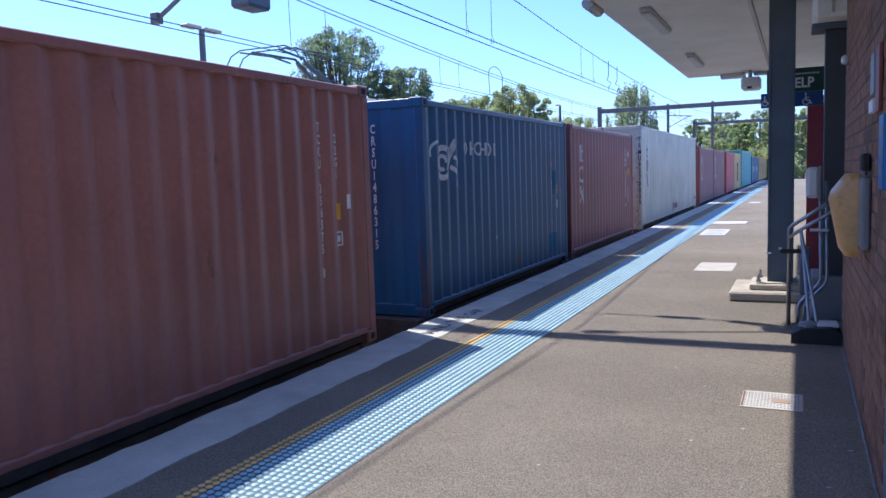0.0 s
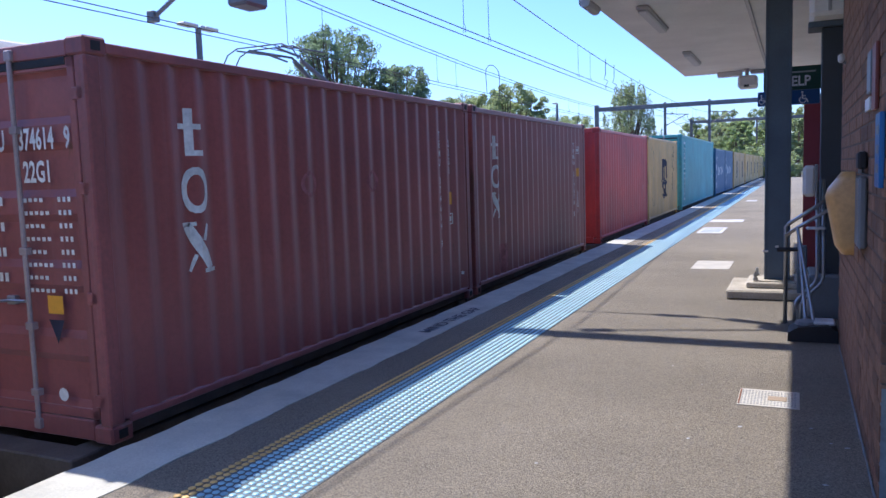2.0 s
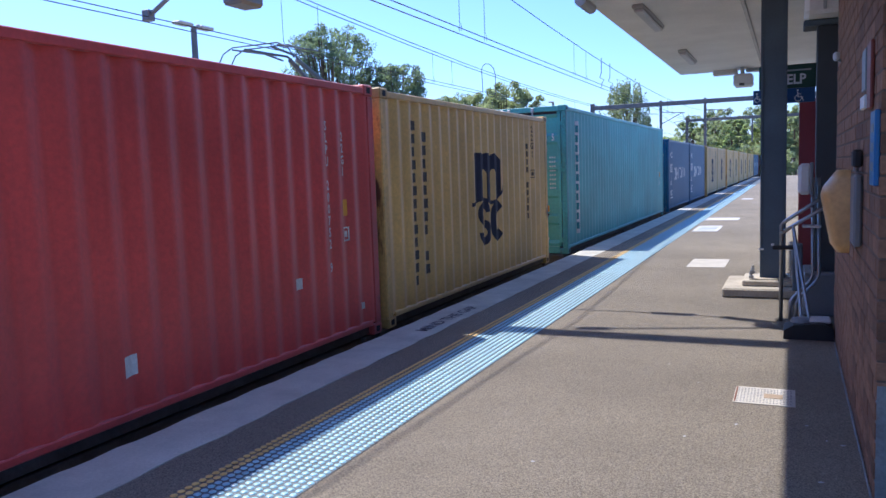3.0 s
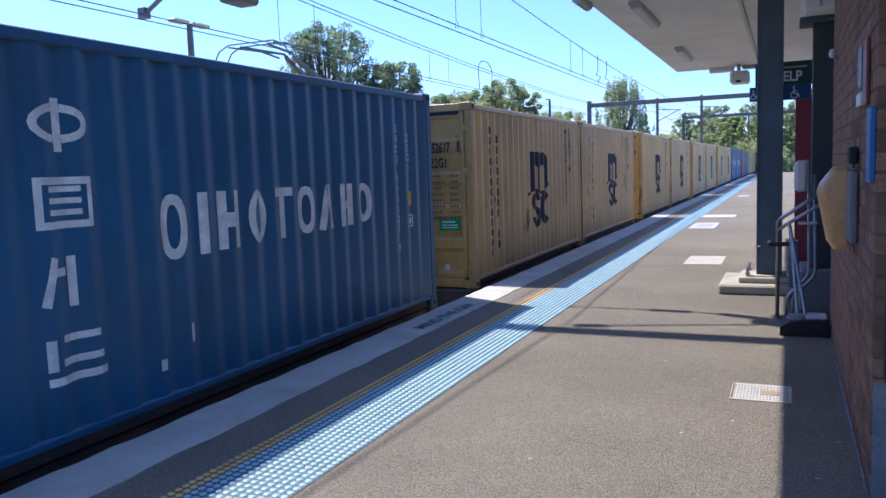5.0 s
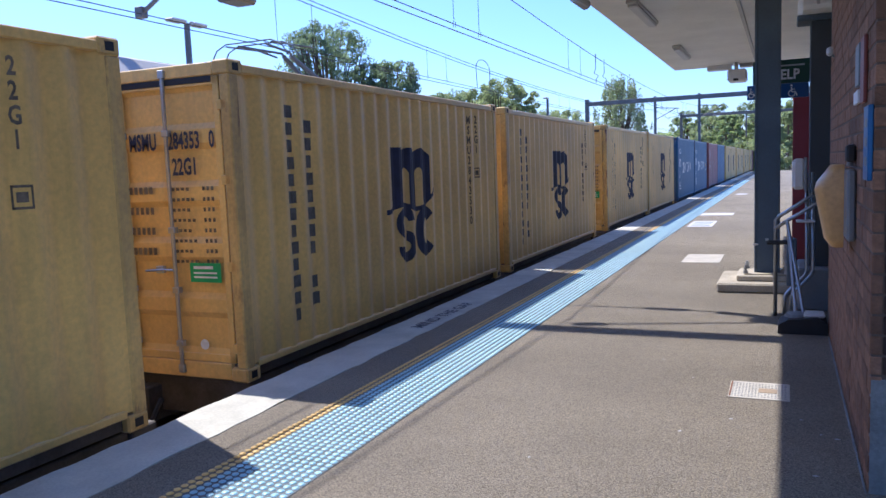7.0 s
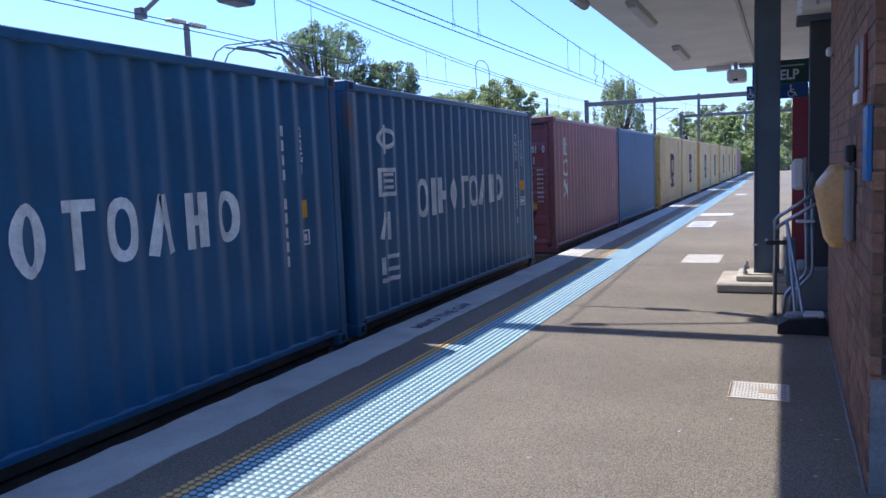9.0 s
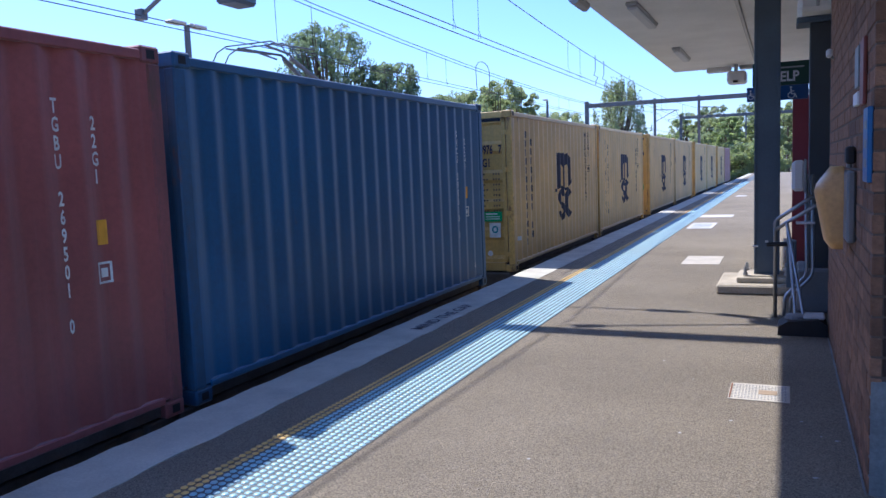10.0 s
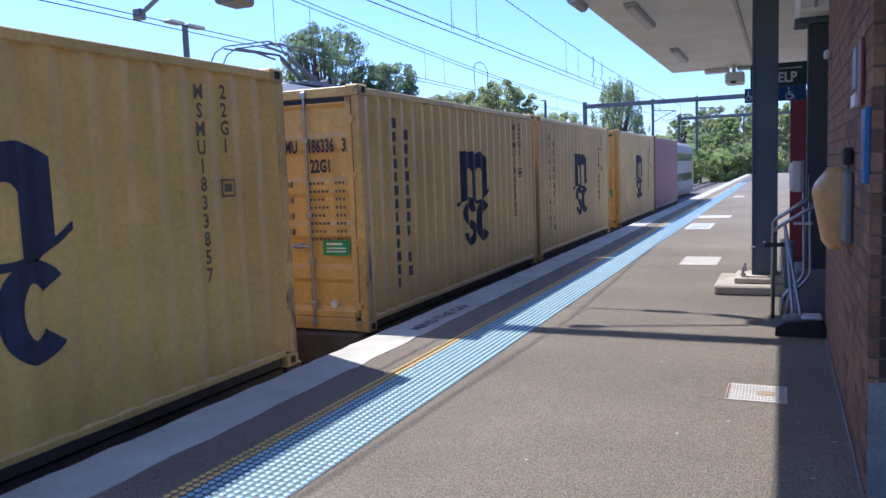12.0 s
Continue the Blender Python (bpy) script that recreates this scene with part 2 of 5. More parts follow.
def thing(name, label, category, m=None, group="", kind=""):
    ob = new(name)
    if m is not None:
        ob.matrix_basis = m
    return tagged(ob, label, category, group, kind)


_letters = {}


def text_geo(words, size, squeeze=1.0, line=1.0, align="CENTER"):
    """Corners (right, up) and faces of built-in lettering, centred on the origin."""
    key = (words, size, squeeze, line, align)
    if key not in _letters:
        cu = bpy.data.curves.new("lettering", "FONT")
        cu.body, cu.size, cu.space_line, cu.resolution_u = words, size, line, 2
        cu.align_x, cu.align_y = align, "CENTER"
        cu.offset = 0.028 * size
        ob = bpy.data.objects.new("lettering", cu)
        me = bpy.data.meshes.new_from_object(ob)
        _letters[key] = ([(p.co.x * squeeze, p.co.y) for p in me.vertices], [tuple(q.vertices) for q in me.polygons])
        bpy.data.objects.remove(ob)
        bpy.data.curves.remove(cu)
        bpy.data.meshes.remove(me)
    return _letters[key]


# ---- ground and tracks ----
def structure(name, geo, material, label, category, smooth=False):
    return tagged(put(name, geo.mesh(name, material, smooth, weld=True)), label, category, "", "structure")


g = Geo()
g.add([(-900, -300, -1.78), (900, -300, -1.78), (900, 1500, -1.78), (-900, 1500, -1.78)], [(0, 1, 2, 3)])
structure("ground", g, GROUND, "dry grassy ground beyond the railway", "ground")

BEND_Y, BEND_R = 92.0, 420.0


def bend(x, y):
    """Plan of the tracks: straight along the platform, then a slow curve to the right."""
    if y <= BEND_Y:
        return x, y
    a = (y - BEND_Y) / BEND_R
    r = BEND_R - x
    return BEND_R - r * math.cos(a), BEND_Y + r * math.sin(a)


def strip(x0, x1, z, ys, low=None):
    gg = Geo()
    for a, b in zip(ys[:-1], ys[1:]):
        p = [(*bend(x0, a), z), (*bend(x1, a), z), (*bend(x1, b), z), (*bend(x0, b), z)]
        gg.add(p, [(0, 1, 2, 3)])
    return gg


YS = [-60, 0, 40, 92] + [92 + 8 * i for i in range(1, 20)]
g = strip(-10.7, -3.5, -1.39, YS)
structure("ballast", g, BALLAST, "grey-brown stone ballast under the tracks", "ballast")
NEAR_X, FAR_X = -5.19, -8.92
for track_x in (NEAR_X, FAR_X):
    tr = thing("railway_track", "steel rails on concrete sleepers in ballast", "railway track", group="tracks", kind="structure")
    for s in (-0.7525, 0.7525):
        g = Geo()
        prof = [(-0.07, 0), (0.07, 0), (0.02, 0.03), (0.012, 0.11), (0.036, 0.12), (0.036, 0.15), (-0.036, 0.15), (-0.036, 0.12), (-0.012, 0.11), (-0.02, 0.03)]
        ys = [-40] + YS[2:]
        for a, b in zip(ys[:-1], ys[1:]):
            va = [(*bend(track_x + s + px, a), -1.39 + pz) for px, pz in prof]
            vb = [(*bend(track_x + s + px, b), -1.39 + pz) for px, pz in prof]
            n = len(prof)
            g.add(va + vb, [(i, (i + 1) % n, n + (i + 1) % n, n + i) for i in range(n)])
        part("rail", g, RAIL, tr)
    g = Geo()
    for i in range(180):
        y = 40 + i * 0.68
        cx, cy = bend(track_x, y)
        g.box(cx - 1.25, cx + 1.25, cy - 0.11, cy + 0.11, -1.46, -1.375)
    tagged(part("sleepers", g, SLEEPER, tr), kind="stuff")

# ---- near platform: drawn on a plan of 1 : 0.93 ----
PLAN = 0.93
Geo.unit = PLAN
EDGE, COPE, TAC0, TAC1 = -3.761, -3.29, -2.927, -2.283
PLAT_END = 96.0
g = Geo()
g.box(COPE, 16, -40, PLAT_END, -1.6, 0.0)
structure("platform", g, ASPHALT, "worn grey asphalt station platform", "platform")
rng = random.Random(5)
g = Geo()
left, right = [], []
y = -40.0
while y < PLAT_END:
    j = 1.0 if y < 30 else 0.3
    left.append((EDGE + rng.uniform(-0.012, 0.012) * j, y))
    right.append((COPE + rng.uniform(-0.014, 0.016) * j, y))
    y += rng.uniform(0.10, 0.30) if 0 < y < 30 else 2.0
for a in range(len(left) - 1):
    l0, l1, r0, r1 = left[a], left[a + 1], right[a], right[a + 1]
    g.add([(*l0, 0.005), (*r0, 0.005), (*r1, 0.005), (*l1, 0.005), (*l0, -0.22), (*l1, -0.22), (*r0, -0.004), (*r1, -0.004)],
          [(0, 1, 2, 3), (0, 3, 5, 4), (1, 6, 7, 2)])
cop = structure("platform_coping", g, COPING, "white-painted platform edge with rough borders", "platform edge")
g = Geo()
g.box(EDGE + 0.06, COPE, -40, PLAT_END, -1.6, -0.06)
structure("platform_wall", g, CONCRETE, "concrete platform face below the edge", "platform")


def flat_text(words, size, x, y, z, material, parent, name, along_y=True, squeeze=1.0):
    v, f = text_geo(words, size, squeeze)
    gg = Geo()
    gg.add([(x - b, y + a, z) for a, b in v], f)
    return put(name, gg.mesh(name, material, fix=False), parent)


flat_text("MIND THE GAP", 0.19, -3.46, 7.78, 0.0085, LETTER_GREY, cop, "lettering", squeeze=1.13)

# ---- tactile paving ----
tac = thing("tactile_strip", "raised tactile dots, yellow then pale blue, along the platform", "tactile paving", kind="structure")
g = Geo()
g.box(TAC0 + 0.095, TAC1, -40, PLAT_END, 0.0, 0.004)
part("base_mat", g, TACTILE_BASE, tac)
STEP = 0.0537


def dot_ring(gg, x, y, n):
    """One low domed stud."""
    v = []
    for r, z in ((0.0212, 0.0035), (0.0190, 0.0080), (0.0105, 0.0104)) if n > 5 else ((0.0212, 0.0035), (0.0165, 0.0095)):
        v += [(x + r * math.cos(2 * math.pi * k / n), y + r * math.sin(2 * math.pi * k / n), z) for k in range(n)]
    m = len(v) // n
    f = [(q * n + k, q * n + (k + 1) % n, q * n + n + (k + 1) % n, q * n + n + k) for q in range(m - 1) for k in range(n)]
    gg.add(v, f + [tuple((m - 1) * n + k for k in range(n))])


dots = {}
for nm, m in (("yellow", DOT_YELLOW), ("blue", DOT_BLUE)):
    g = Geo()
    dot_ring(g, 0, 0, 10)
    dots[nm] = g.mesh("tactile_dot", m, True)
far_dots = {"yellow": Geo(), "blue": Geo()}
for i in range(1 + int((60 - 2.4) / STEP)):
    y = 2.4 + i * STEP
    for r in range(12):
        x = TAC0 + 0.027 + r * STEP
        kind = "yellow" if r < 2 else "blue"
        if 3.3 <= y < 4.6:
            put("tactile_dot", dots[kind], tac, m=pose(x * PLAN, y * PLAN, 0))
        else:
            dot_ring(far_dots[kind], x, y, 10 if y < 14 else 5)
for kind, m in (("yellow", DOT_YELLOW), ("blue", DOT_BLUE)):
    tagged(put("tactile_dots", far_dots[kind].mesh("tactile_dots", m, True, fix=False), tac), kind="stuff")


# ---- things set in the platform ----
def access_lid():
    t = thing("ground_hatch", "pale embossed metal access hatch in the asphalt", "access hatch")
    g = Geo()
    g.box(-0.35, 0.04, 5.47, 5.88, 0.0, 0.006, 0.002)
    part("frame", g, LID, t)
    g = Geo()
    for i in range(17):
        for j in range(9):
            x, y = -0.325 + i * 0.021, 5.51 + j * 0.040
            if 8 <= i <= 13 and 3 <= j <= 5:
                continue
            s = 0.005 if (i + j) % 2 else -0.005
            g.add([(x, y - 0.012, 0.006), (x + 0.010, y + s, 0.006), (x, y + 0.012, 0.006), (x - 0.010, y + s, 0.006), (x, y, 0.010)],
                  [(0, 1, 4), (1, 2, 4), (2, 3, 4), (3, 0, 4)])
    part("tread_pattern", g, GREY_RENDER, t)
    g = Geo()
    g.box(-0.16, -0.04, 5.62, 5.72, 0.006, 0.009, 0.001)
    part("name_plate", g, mat("ochre_plate", (0.34, 0.26, 0.17), 0.7), t)
    g = Geo()
    g.box(-0.345, -0.335, 5.49, 5.86, 0.006, 0.009)
    part("edge_bar", g, RUST, t)


access_lid()
for nm, lab, x0, x1, y0, y1, m in (
        ("pit_cover", "plain pale concrete pit cover", -1.51, -0.93, 12.68, 13.80, LID),
        ("pit_cover", "pale worn cover with faint blue stencil", -2.19, -1.60, 19.5, 21.3, PATCH_WHITE),
        ("painted_bar", "white bar painted across the platform", -2.27, -1.36, 23.4, 24.4, PATCH_WHITE),
        ("pit_cover", "small pale cover far along the platform", -2.0, -1.55, 36.5, 37.6, PATCH_WHITE)):
    t = thing(nm, lab, "pit cover" if nm == "pit_cover" else "road marking")
    g = Geo()
    g.box(x0, x1, y0, y1, 0.0, 0.006, 0.002)
    part("plate", g, m, t)
    if "stencil" in lab:
        faded = mat("faded_blue_stencil", (0.25, 0.30, 0.50), 0.8)
        for k in range(3):
            part("stencil_bar", Geo().box(x0 + 0.08, x1 - 0.08, y0 + 0.3 + 0.45 * k, y0 + 0.5 + 0.45 * k, 0.006, 0.008), faded, t)
rng = random.Random(9)
for i in range(9):
    t = thing("litter_scrap", "small pale scrap of paper on the asphalt", "litter", group="litter")
    x, y = ((-0.57, 4.68), (0.10, 5.1), (0.2, 4.85), (0.28, 4.8), (-0.62, 5.9), (-1.3, 4.0), (0.15, 4.2), (-0.9, 6.4), (-0.3, 5.0))[i]
    g = Geo()
    w = rng.uniform(0.008, 0.02)
    g.add([(x - w, y, 0.001), (x, y - w * 0.7, 0.002), (x + w * 1.1, y, 0.004), (x, y + w * 0.8, 0.001), (x, y, 0.007)],
          [(0, 1, 4), (1, 2, 4), (2, 3, 4), (3, 0, 4)])
    part("scrap", g, PATCH_WHITE, t)

# ---- far platform ----
Geo.unit = 1.0
g = Geo()
g.box(-20, -10.75, -40, 80, -1.6, -0.02, 0.02)
structure("far_platform", g, ASPHALT, "asphalt platform across the tracks", "platform")


# ---- containers ----
PITCH, OUT, IN = 0.278, -0.012, -0.048


def ribs(a, b, pitch=PITCH):
    """Corrugation of a panel from a to b: places and depths."""
    n = max(1, round((b - a - 0.14) / pitch))
    p = (b - a - 0.07) / n
    row = []
    for i in range(n):
        y = a + i * p
        row += [(y, OUT), (y + 0.2 * p, OUT), (y + 0.5 * p, IN), (y + 0.7 * p, IN)]
    return row + [(b - 0.07, OUT), (b, OUT)]


def seams(a, b):
    """Smooth insulated side: flat fields parted by shallow upright seams."""
    row, n = [(a, OUT)], round((b - a) / 0.46)
    for i in range(1, n):
        y = a + (b - a) * i / n
        row += [(y - 0.016, OUT), (y - 0.012, OUT - 0.034), (y + 0.012, OUT - 0.034), (y + 0.016, OUT)]
    return row + [(b, OUT)]


def depth_at(row, y):
    for (a, d), (b, e) in zip(row[:-1], row[1:]):
        if a <= y <= b:
            return d + (e - d) * (y - a) / max(1e-6, b - a)
    return OUT


WIDE = 2.438
_shells = {}


def shell_meshes(L, H, material, reefer, panel_end):
    """The meshes that all containers of one size and colour share."""
    key = (L, H, material.name, reefer, panel_end)
    if key in _shells:
        return _shells[key]
    d = {}
    row = (seams if reefer else ribs)(0.11, L - 0.11)
    zb, zt = 0.14, H - 0.08
    d["row"] = row
    g = Geo()
    for (a, da), (b, db) in zip(row[:-1], row[1:]):
        g.add([(da, a, zb), (db, b, zb), (db, b, zt), (da, a, zt)], [(0, 1, 2, 3)])
    d["side"] = g.mesh("side_panel", material, not reefer, weld=True)
    g = Geo()
    for (a, da), (b, db) in zip(row[:-1], row[1:]):
        g.add([(-WIDE - da, a, zb), (-WIDE - db, b, zb), (-WIDE - db, b, zt), (-WIDE - da, a, zt)], [(3, 2, 1, 0)])
    d["side2"] = g.mesh("side_panel", material, fix=False)
    d["post"] = Geo().box(-0.10, 0, 0.0, 0.12, 0.115, H - 0.115, 0.012).mesh("corner_post", _posts[material.name])
    d["cast"] = Geo().box(-0.162, 0.003, -0.003, 0.178, 0, 0.118, 0.014).mesh("corner_casting", _posts[material.name])
    d["hole"] = Geo().box(0, 0.002, 0.05, 0.125, 0.03, 0.09, 0.0008).mesh("casting_hole", BLACK)
    d["top_rail"] = Geo().box(-0.06, -0.002, 0.17, L - 0.17, H - 0.10, H - 0.03, 0.008).mesh("top_rail", material)
    d["low_rail"] = Geo().box(-0.06, -0.002, 0.17, L - 0.17, 0.105, 0.16, 0.008).mesh("bottom_rail", material)
    # dark colour on this web stands in for shade below the painted rail
    d["shaded_web"] = Geo().box(-0.09, -0.055, 0.17, L - 0.17, 0.015, 0.108, 0.004).mesh("bottom_web", DARK_STEEL)
    d["roof"] = Geo().box(-WIDE + 0.03, -0.03, 0.03, L - 0.03, H - 0.06, H - 0.025, 0.006).mesh("roof", material)
    d["floor"] = Geo().box(-WIDE + 0.06, -0.06, 0.05, L - 0.05, 0.03, 0.14).mesh("floor_frame", DARK_STEEL)
    g = Geo()
    rowx = ribs(-WIDE + 0.1, -0.1, 0.3)
    for (a, da), (b, db) in zip(rowx[:-1], rowx[1:]):
        g.add([(a, -da, 0.14), (b, -db, 0.14), (b, -db, H - 0.1), (a, -da, H - 0.1)], [(0, 1, 2, 3)])
    d["end"] = g.mesh("end_panel", material, fix=False)
    d["header"] = Geo().box(-WIDE + 0.16, -0.16, 0.004, 0.09, H - 0.115, H - 0.012, 0.008).mesh("end_header", material)
    d["sill"] = Geo().box(-WIDE + 0.16, -0.16, 0.004, 0.09, 0.012, 0.15, 0.008).mesh("end_sill", material)
    # door leaf: framed sheet with pressed horizontal troughs
    w = (WIDE - 0.24) / 2
    g = Geo()
    zs, n = [0.16], 5
    hgt = H - 0.28
    for i in range(n):
        z0 = 0.16 + hgt * (i + 0.12) / n
        z1 = 0.16 + hgt * (i + 0.88) / n
        zs += [z0, z0 + 0.05, z1 - 0.05, z1]
    zs.append(0.16 + hgt)
    dep = [0.03] + [0.03, 0.062, 0.062, 0.03] * n + [0.03]
    for a, b, da, db in zip(zs[:-1], zs[1:], dep[:-1], dep[1:]):
        g.add([(0.02, da, a), (w - 0.02, da, a), (w - 0.02, db, b), (0.02, db, b)], [(0, 1, 2, 3)])
    g.box(0, 0.06, 0.012, 0.06, 0.155, H - 0.12, 0.005)
    g.box(w - 0.06, w, 0.012, 0.06, 0.155, H - 0.12, 0.005)
    g.box(0, w, 0.012, 0.06, 0.155, 0.22, 0.005)
    g.box(0, w, 0.012, 0.06, H - 0.19, H - 0.12, 0.005)
    d["leaf"] = g.mesh("door", material, fix=False)
    g = Geo()
    g.tube([(0, -0.012, 0.10), (0, -0.012, H - 0.09)], 0.017, 8)
    for z in (0.3, 0.75, 1.25, H - 0.55):
        g.box(-0.035, 0.035, -0.03, 0.02, z - 0.025, z + 0.025, 0.005)
    g.box(-0.03, 0.03, -0.03, 0.03, 0.05, 0.12, 0.006)
    g.box(-0.03, 0.03, -0.03, 0.03, H - 0.11, H - 0.04, 0.006)
    d["rod"] = g.mesh("lock_rod", STEEL if material not in (MAROON,) else mat("dusty_rod", (0.36, 0.30, 0.30), 0.6, 0.2))
    g = Geo()
    g.tube([(0, -0.03, 0), (-0.16, -0.035, 0.0), (-0.30, -0.03, -0.012)], 0.011, 6)
    g.box(-0.2, -0.12, -0.02, 0.02, -0.03, 0.03, 0.004)
    d["handle"] = g.mesh("lock_handle", STEEL)
    # black strip paints the shade of the gap between header and doors
    d["gap_shade"] = Geo().box(-WIDE + 0.18, -0.18, 0.005, 0.03, H - 0.168, H - 0.118, 0.004).mesh("door_gasket", BLACK)
    d["hinge"] = Geo().box(-0.05, 0.05, 0.0, 0.03, -0.04, 0.04, 0.006).mesh("hinge", material)
    _shells[key] = d
    return d


def flip_y(L):
    return Matrix.Translation((0, L, 0)) @ Matrix.Diagonal((1, -1, 1, 1))


def shape_rect(u0, u1, v0, v1):
    return [(u0, v0), (u1, v0), (u1, v1), (u0, v1)], [(0, 1, 2, 3)]


def join_shapes(*shapes):
    v, f = [], []
    for a, b in shapes:
        k = len(v)
        v += a
        f += [tuple(i + k for i in q) for q in b]
    return v, f


def shape_ring(cu, cv, ru, rv, t, a0=0, a1=360, n=20):
    """A band bent round a centre; t is its breadth."""
    v, f = [], []
    for i in range(n + 1):
        a = radians(a0 + (a1 - a0) * i / n)
        v += [(cu + ru * math.cos(a), cv + rv * math.sin(a)), (cu + (ru - t) * math.cos(a), cv + (rv - t) * math.sin(a))]
    for i in range(n):
        f.append((2 * i, 2 * i + 1, 2 * i + 3, 2 * i + 2))
    return v, f


def shape_bar(u0, v0, u1, v1, w):
    d = Vector((u1 - u0, v1 - v0)).normalized()
    p = Vector((-d.y, d.x)) * w / 2
    return [(u0 + p.x, v0 + p.y), (u0 - p.x, v0 - p.y), (u1 - p.x, v1 - p.y), (u1 + p.x, v1 + p.y)], [(0, 1, 2, 3)]


def move_shape(s, u, v):
    return [(a + u, b + v) for a, b in s[0]], s[1]


_decals = {}


def side_decal(key, shape, material, row, parent, name, label=""):
    """Paint on the side that follows its corrugation."""
    if key is None or key not in _decals:
        bm = bmesh.new()
        vs = [bm.verts.new((0, a, b)) for a, b in shape[0]]
        for q in shape[1]:
            try:
                bm.faces.new([vs[i] for i in q])
            except ValueError:
                pass
        bmesh.ops.remove_doubles(bm, verts=bm.verts, dist=0.002)
        lo, hi = min(p[0] for p in shape[0]), max(p[0] for p in shape[0])
        for y, _ in row:
            if lo < y < hi:
                bmesh.ops.bisect_plane(bm, geom=bm.verts[:] + bm.edges[:] + bm.faces[:], plane_co=(0, y, 0), plane_no=(0, 1, 0))
        for p in bm.verts:
            p.co.x = depth_at(row, p.co.y) + 0.004
        me = bpy.data.meshes.new(name)
        bm.normal_update()
        bm.to_mesh(me)
        bm.free()
        me.materials.append(material)
        if key is None:
            return put(name, me, parent, label)
        _decals[key] = me
    return put(name, _decals[key], parent, label)


def end_decal(shape, x, z, material, parent, name, y=0.006):
    g = Geo()
    g.add([(x + a, y, z + b) for a, b in shape[0]], shape[1])
    return put(name, g.mesh(name, material, fix=False), parent)


def stack(words):
    return "\n".join(words)


def shape_fill(us, low, high):
    """A band between two lines over the places us."""
    v = [p for u in us for p in ((u, low(u)), (u, high(u)))]
    return v, [(2 * i, 2 * i + 2, 2 * i + 3, 2 * i + 1) for i in range(len(us) - 1)]


def logo_comb():
    """Shipping line's mark: a three-legged arched comb on a wavy foot, over two curls."""
    def steps(a, b, n):
        return [a + (b - a) * i / n for i in range(n + 1)]

    def crest(u):
        if u <= 3.01:
            return 1.93
        c = 3.20 if u < 3.37 else 3.54
        return 1.93 - 0.09 * min(1.0, abs(u - c) / 0.22) ** 2.2

    def wave(u):
        return 1.22 + 0.035 * math.sin((u - 2.80) / 0.80 * 2 * math.pi) + (0.10 * (u - 3.66) / 0.17 if u > 3.66 else 0)

    def counter(u):
        c = 3.115 if u < 3.3 else 3.46
        return 1.70 - 0.06 * min(1.0, abs(u - c) / 0.075) ** 2

    def foot(u):
        return wave(u) + 0.055
    out = [shape_fill(steps(2.62, 2.80, 4), wave, foot)]
    for a, b, solid in ((2.80, 3.04, 1), (3.04, 3.19, 0), (3.19, 3.385, 1), (3.385, 3.535, 0), (3.535, 3.76, 1)):
        us = steps(a, b, 9)
        if solid:
            out.append(shape_fill(us, wave, crest))
        else:
            out += [shape_fill(us, wave, foot), shape_fill(us, counter, crest)]
    out.append(shape_fill(steps(3.76, 3.92, 4), wave, foot))
    curl = []
    for cv, du, a0, a1 in ((1.055, -0.012, 5, 262), (0.775, 0.012, 82, -185)):
        ring = shape_ring(3.08 + du, cv, 0.205, 0.185, 0.118, a0, a1, 16)
        curl.append(ring)
    out = [join_shapes(*out), curl[0], curl[1], shape_ring(3.60, 0.915, 0.235, 0.315, 0.145, 40, 320, 22)]
    return [([(u - 0.05, w + (0.02 if k else 0.0)) for u, w in v], f) for k, (v, f) in enumerate(out)]


def word_column(u, v0, v1, n, w, blank=()):
    """An upright row of plain bars where a name runs down the side."""
    h = (v1 - v0) / n
    out = []
    for i in range(n):
        if i in blank:
            continue
        z, k = v1 - (i + 1) * h, (0.0, 0.10, 0.22, 0.04, 0.16)[i % 5] * w
        out.append(shape_rect(u + k, u + w - k * 0.6, z + 0.14 * h, z + 0.86 * h))
    return join_shapes(*out)


def mark_blocks():
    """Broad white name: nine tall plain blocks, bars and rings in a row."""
    out, u, z0, z1 = [], 1.60, 1.10, 1.57
    for i in range(9):
        w = 0.16 if i == 1 else 0.25
        c, a = u + w / 2, z0 + 0.008 * i
        if i == 1:
            out.append(shape_rect(c - 0.04, c + 0.04, a, z1))
        elif i in (2, 7):
            out.append(join_shapes(shape_rect(u, u + 0.085, a, z1), shape_rect(u + w - 0.085, u + w, a, z1), shape_rect(u + 0.085, u + w - 0.085, a + 0.17, z1 - 0.17)))
        elif i == 4:
            out.append(join_shapes(shape_rect(u, u + w, z1 - 0.075, z1), shape_rect(c - 0.04, c + 0.04, a, z1 - 0.075)))
        elif i == 6:
            out.append(join_shapes(shape_bar(u + 0.035, a, c, z1, 0.075), shape_bar(u + w - 0.035, a, c, z1, 0.075)))
        else:
            out.append(shape_ring(c, (a + z1) / 2, w / 2, (z1 - a) / 2, 0.075))
        u += w + 0.103
    return out


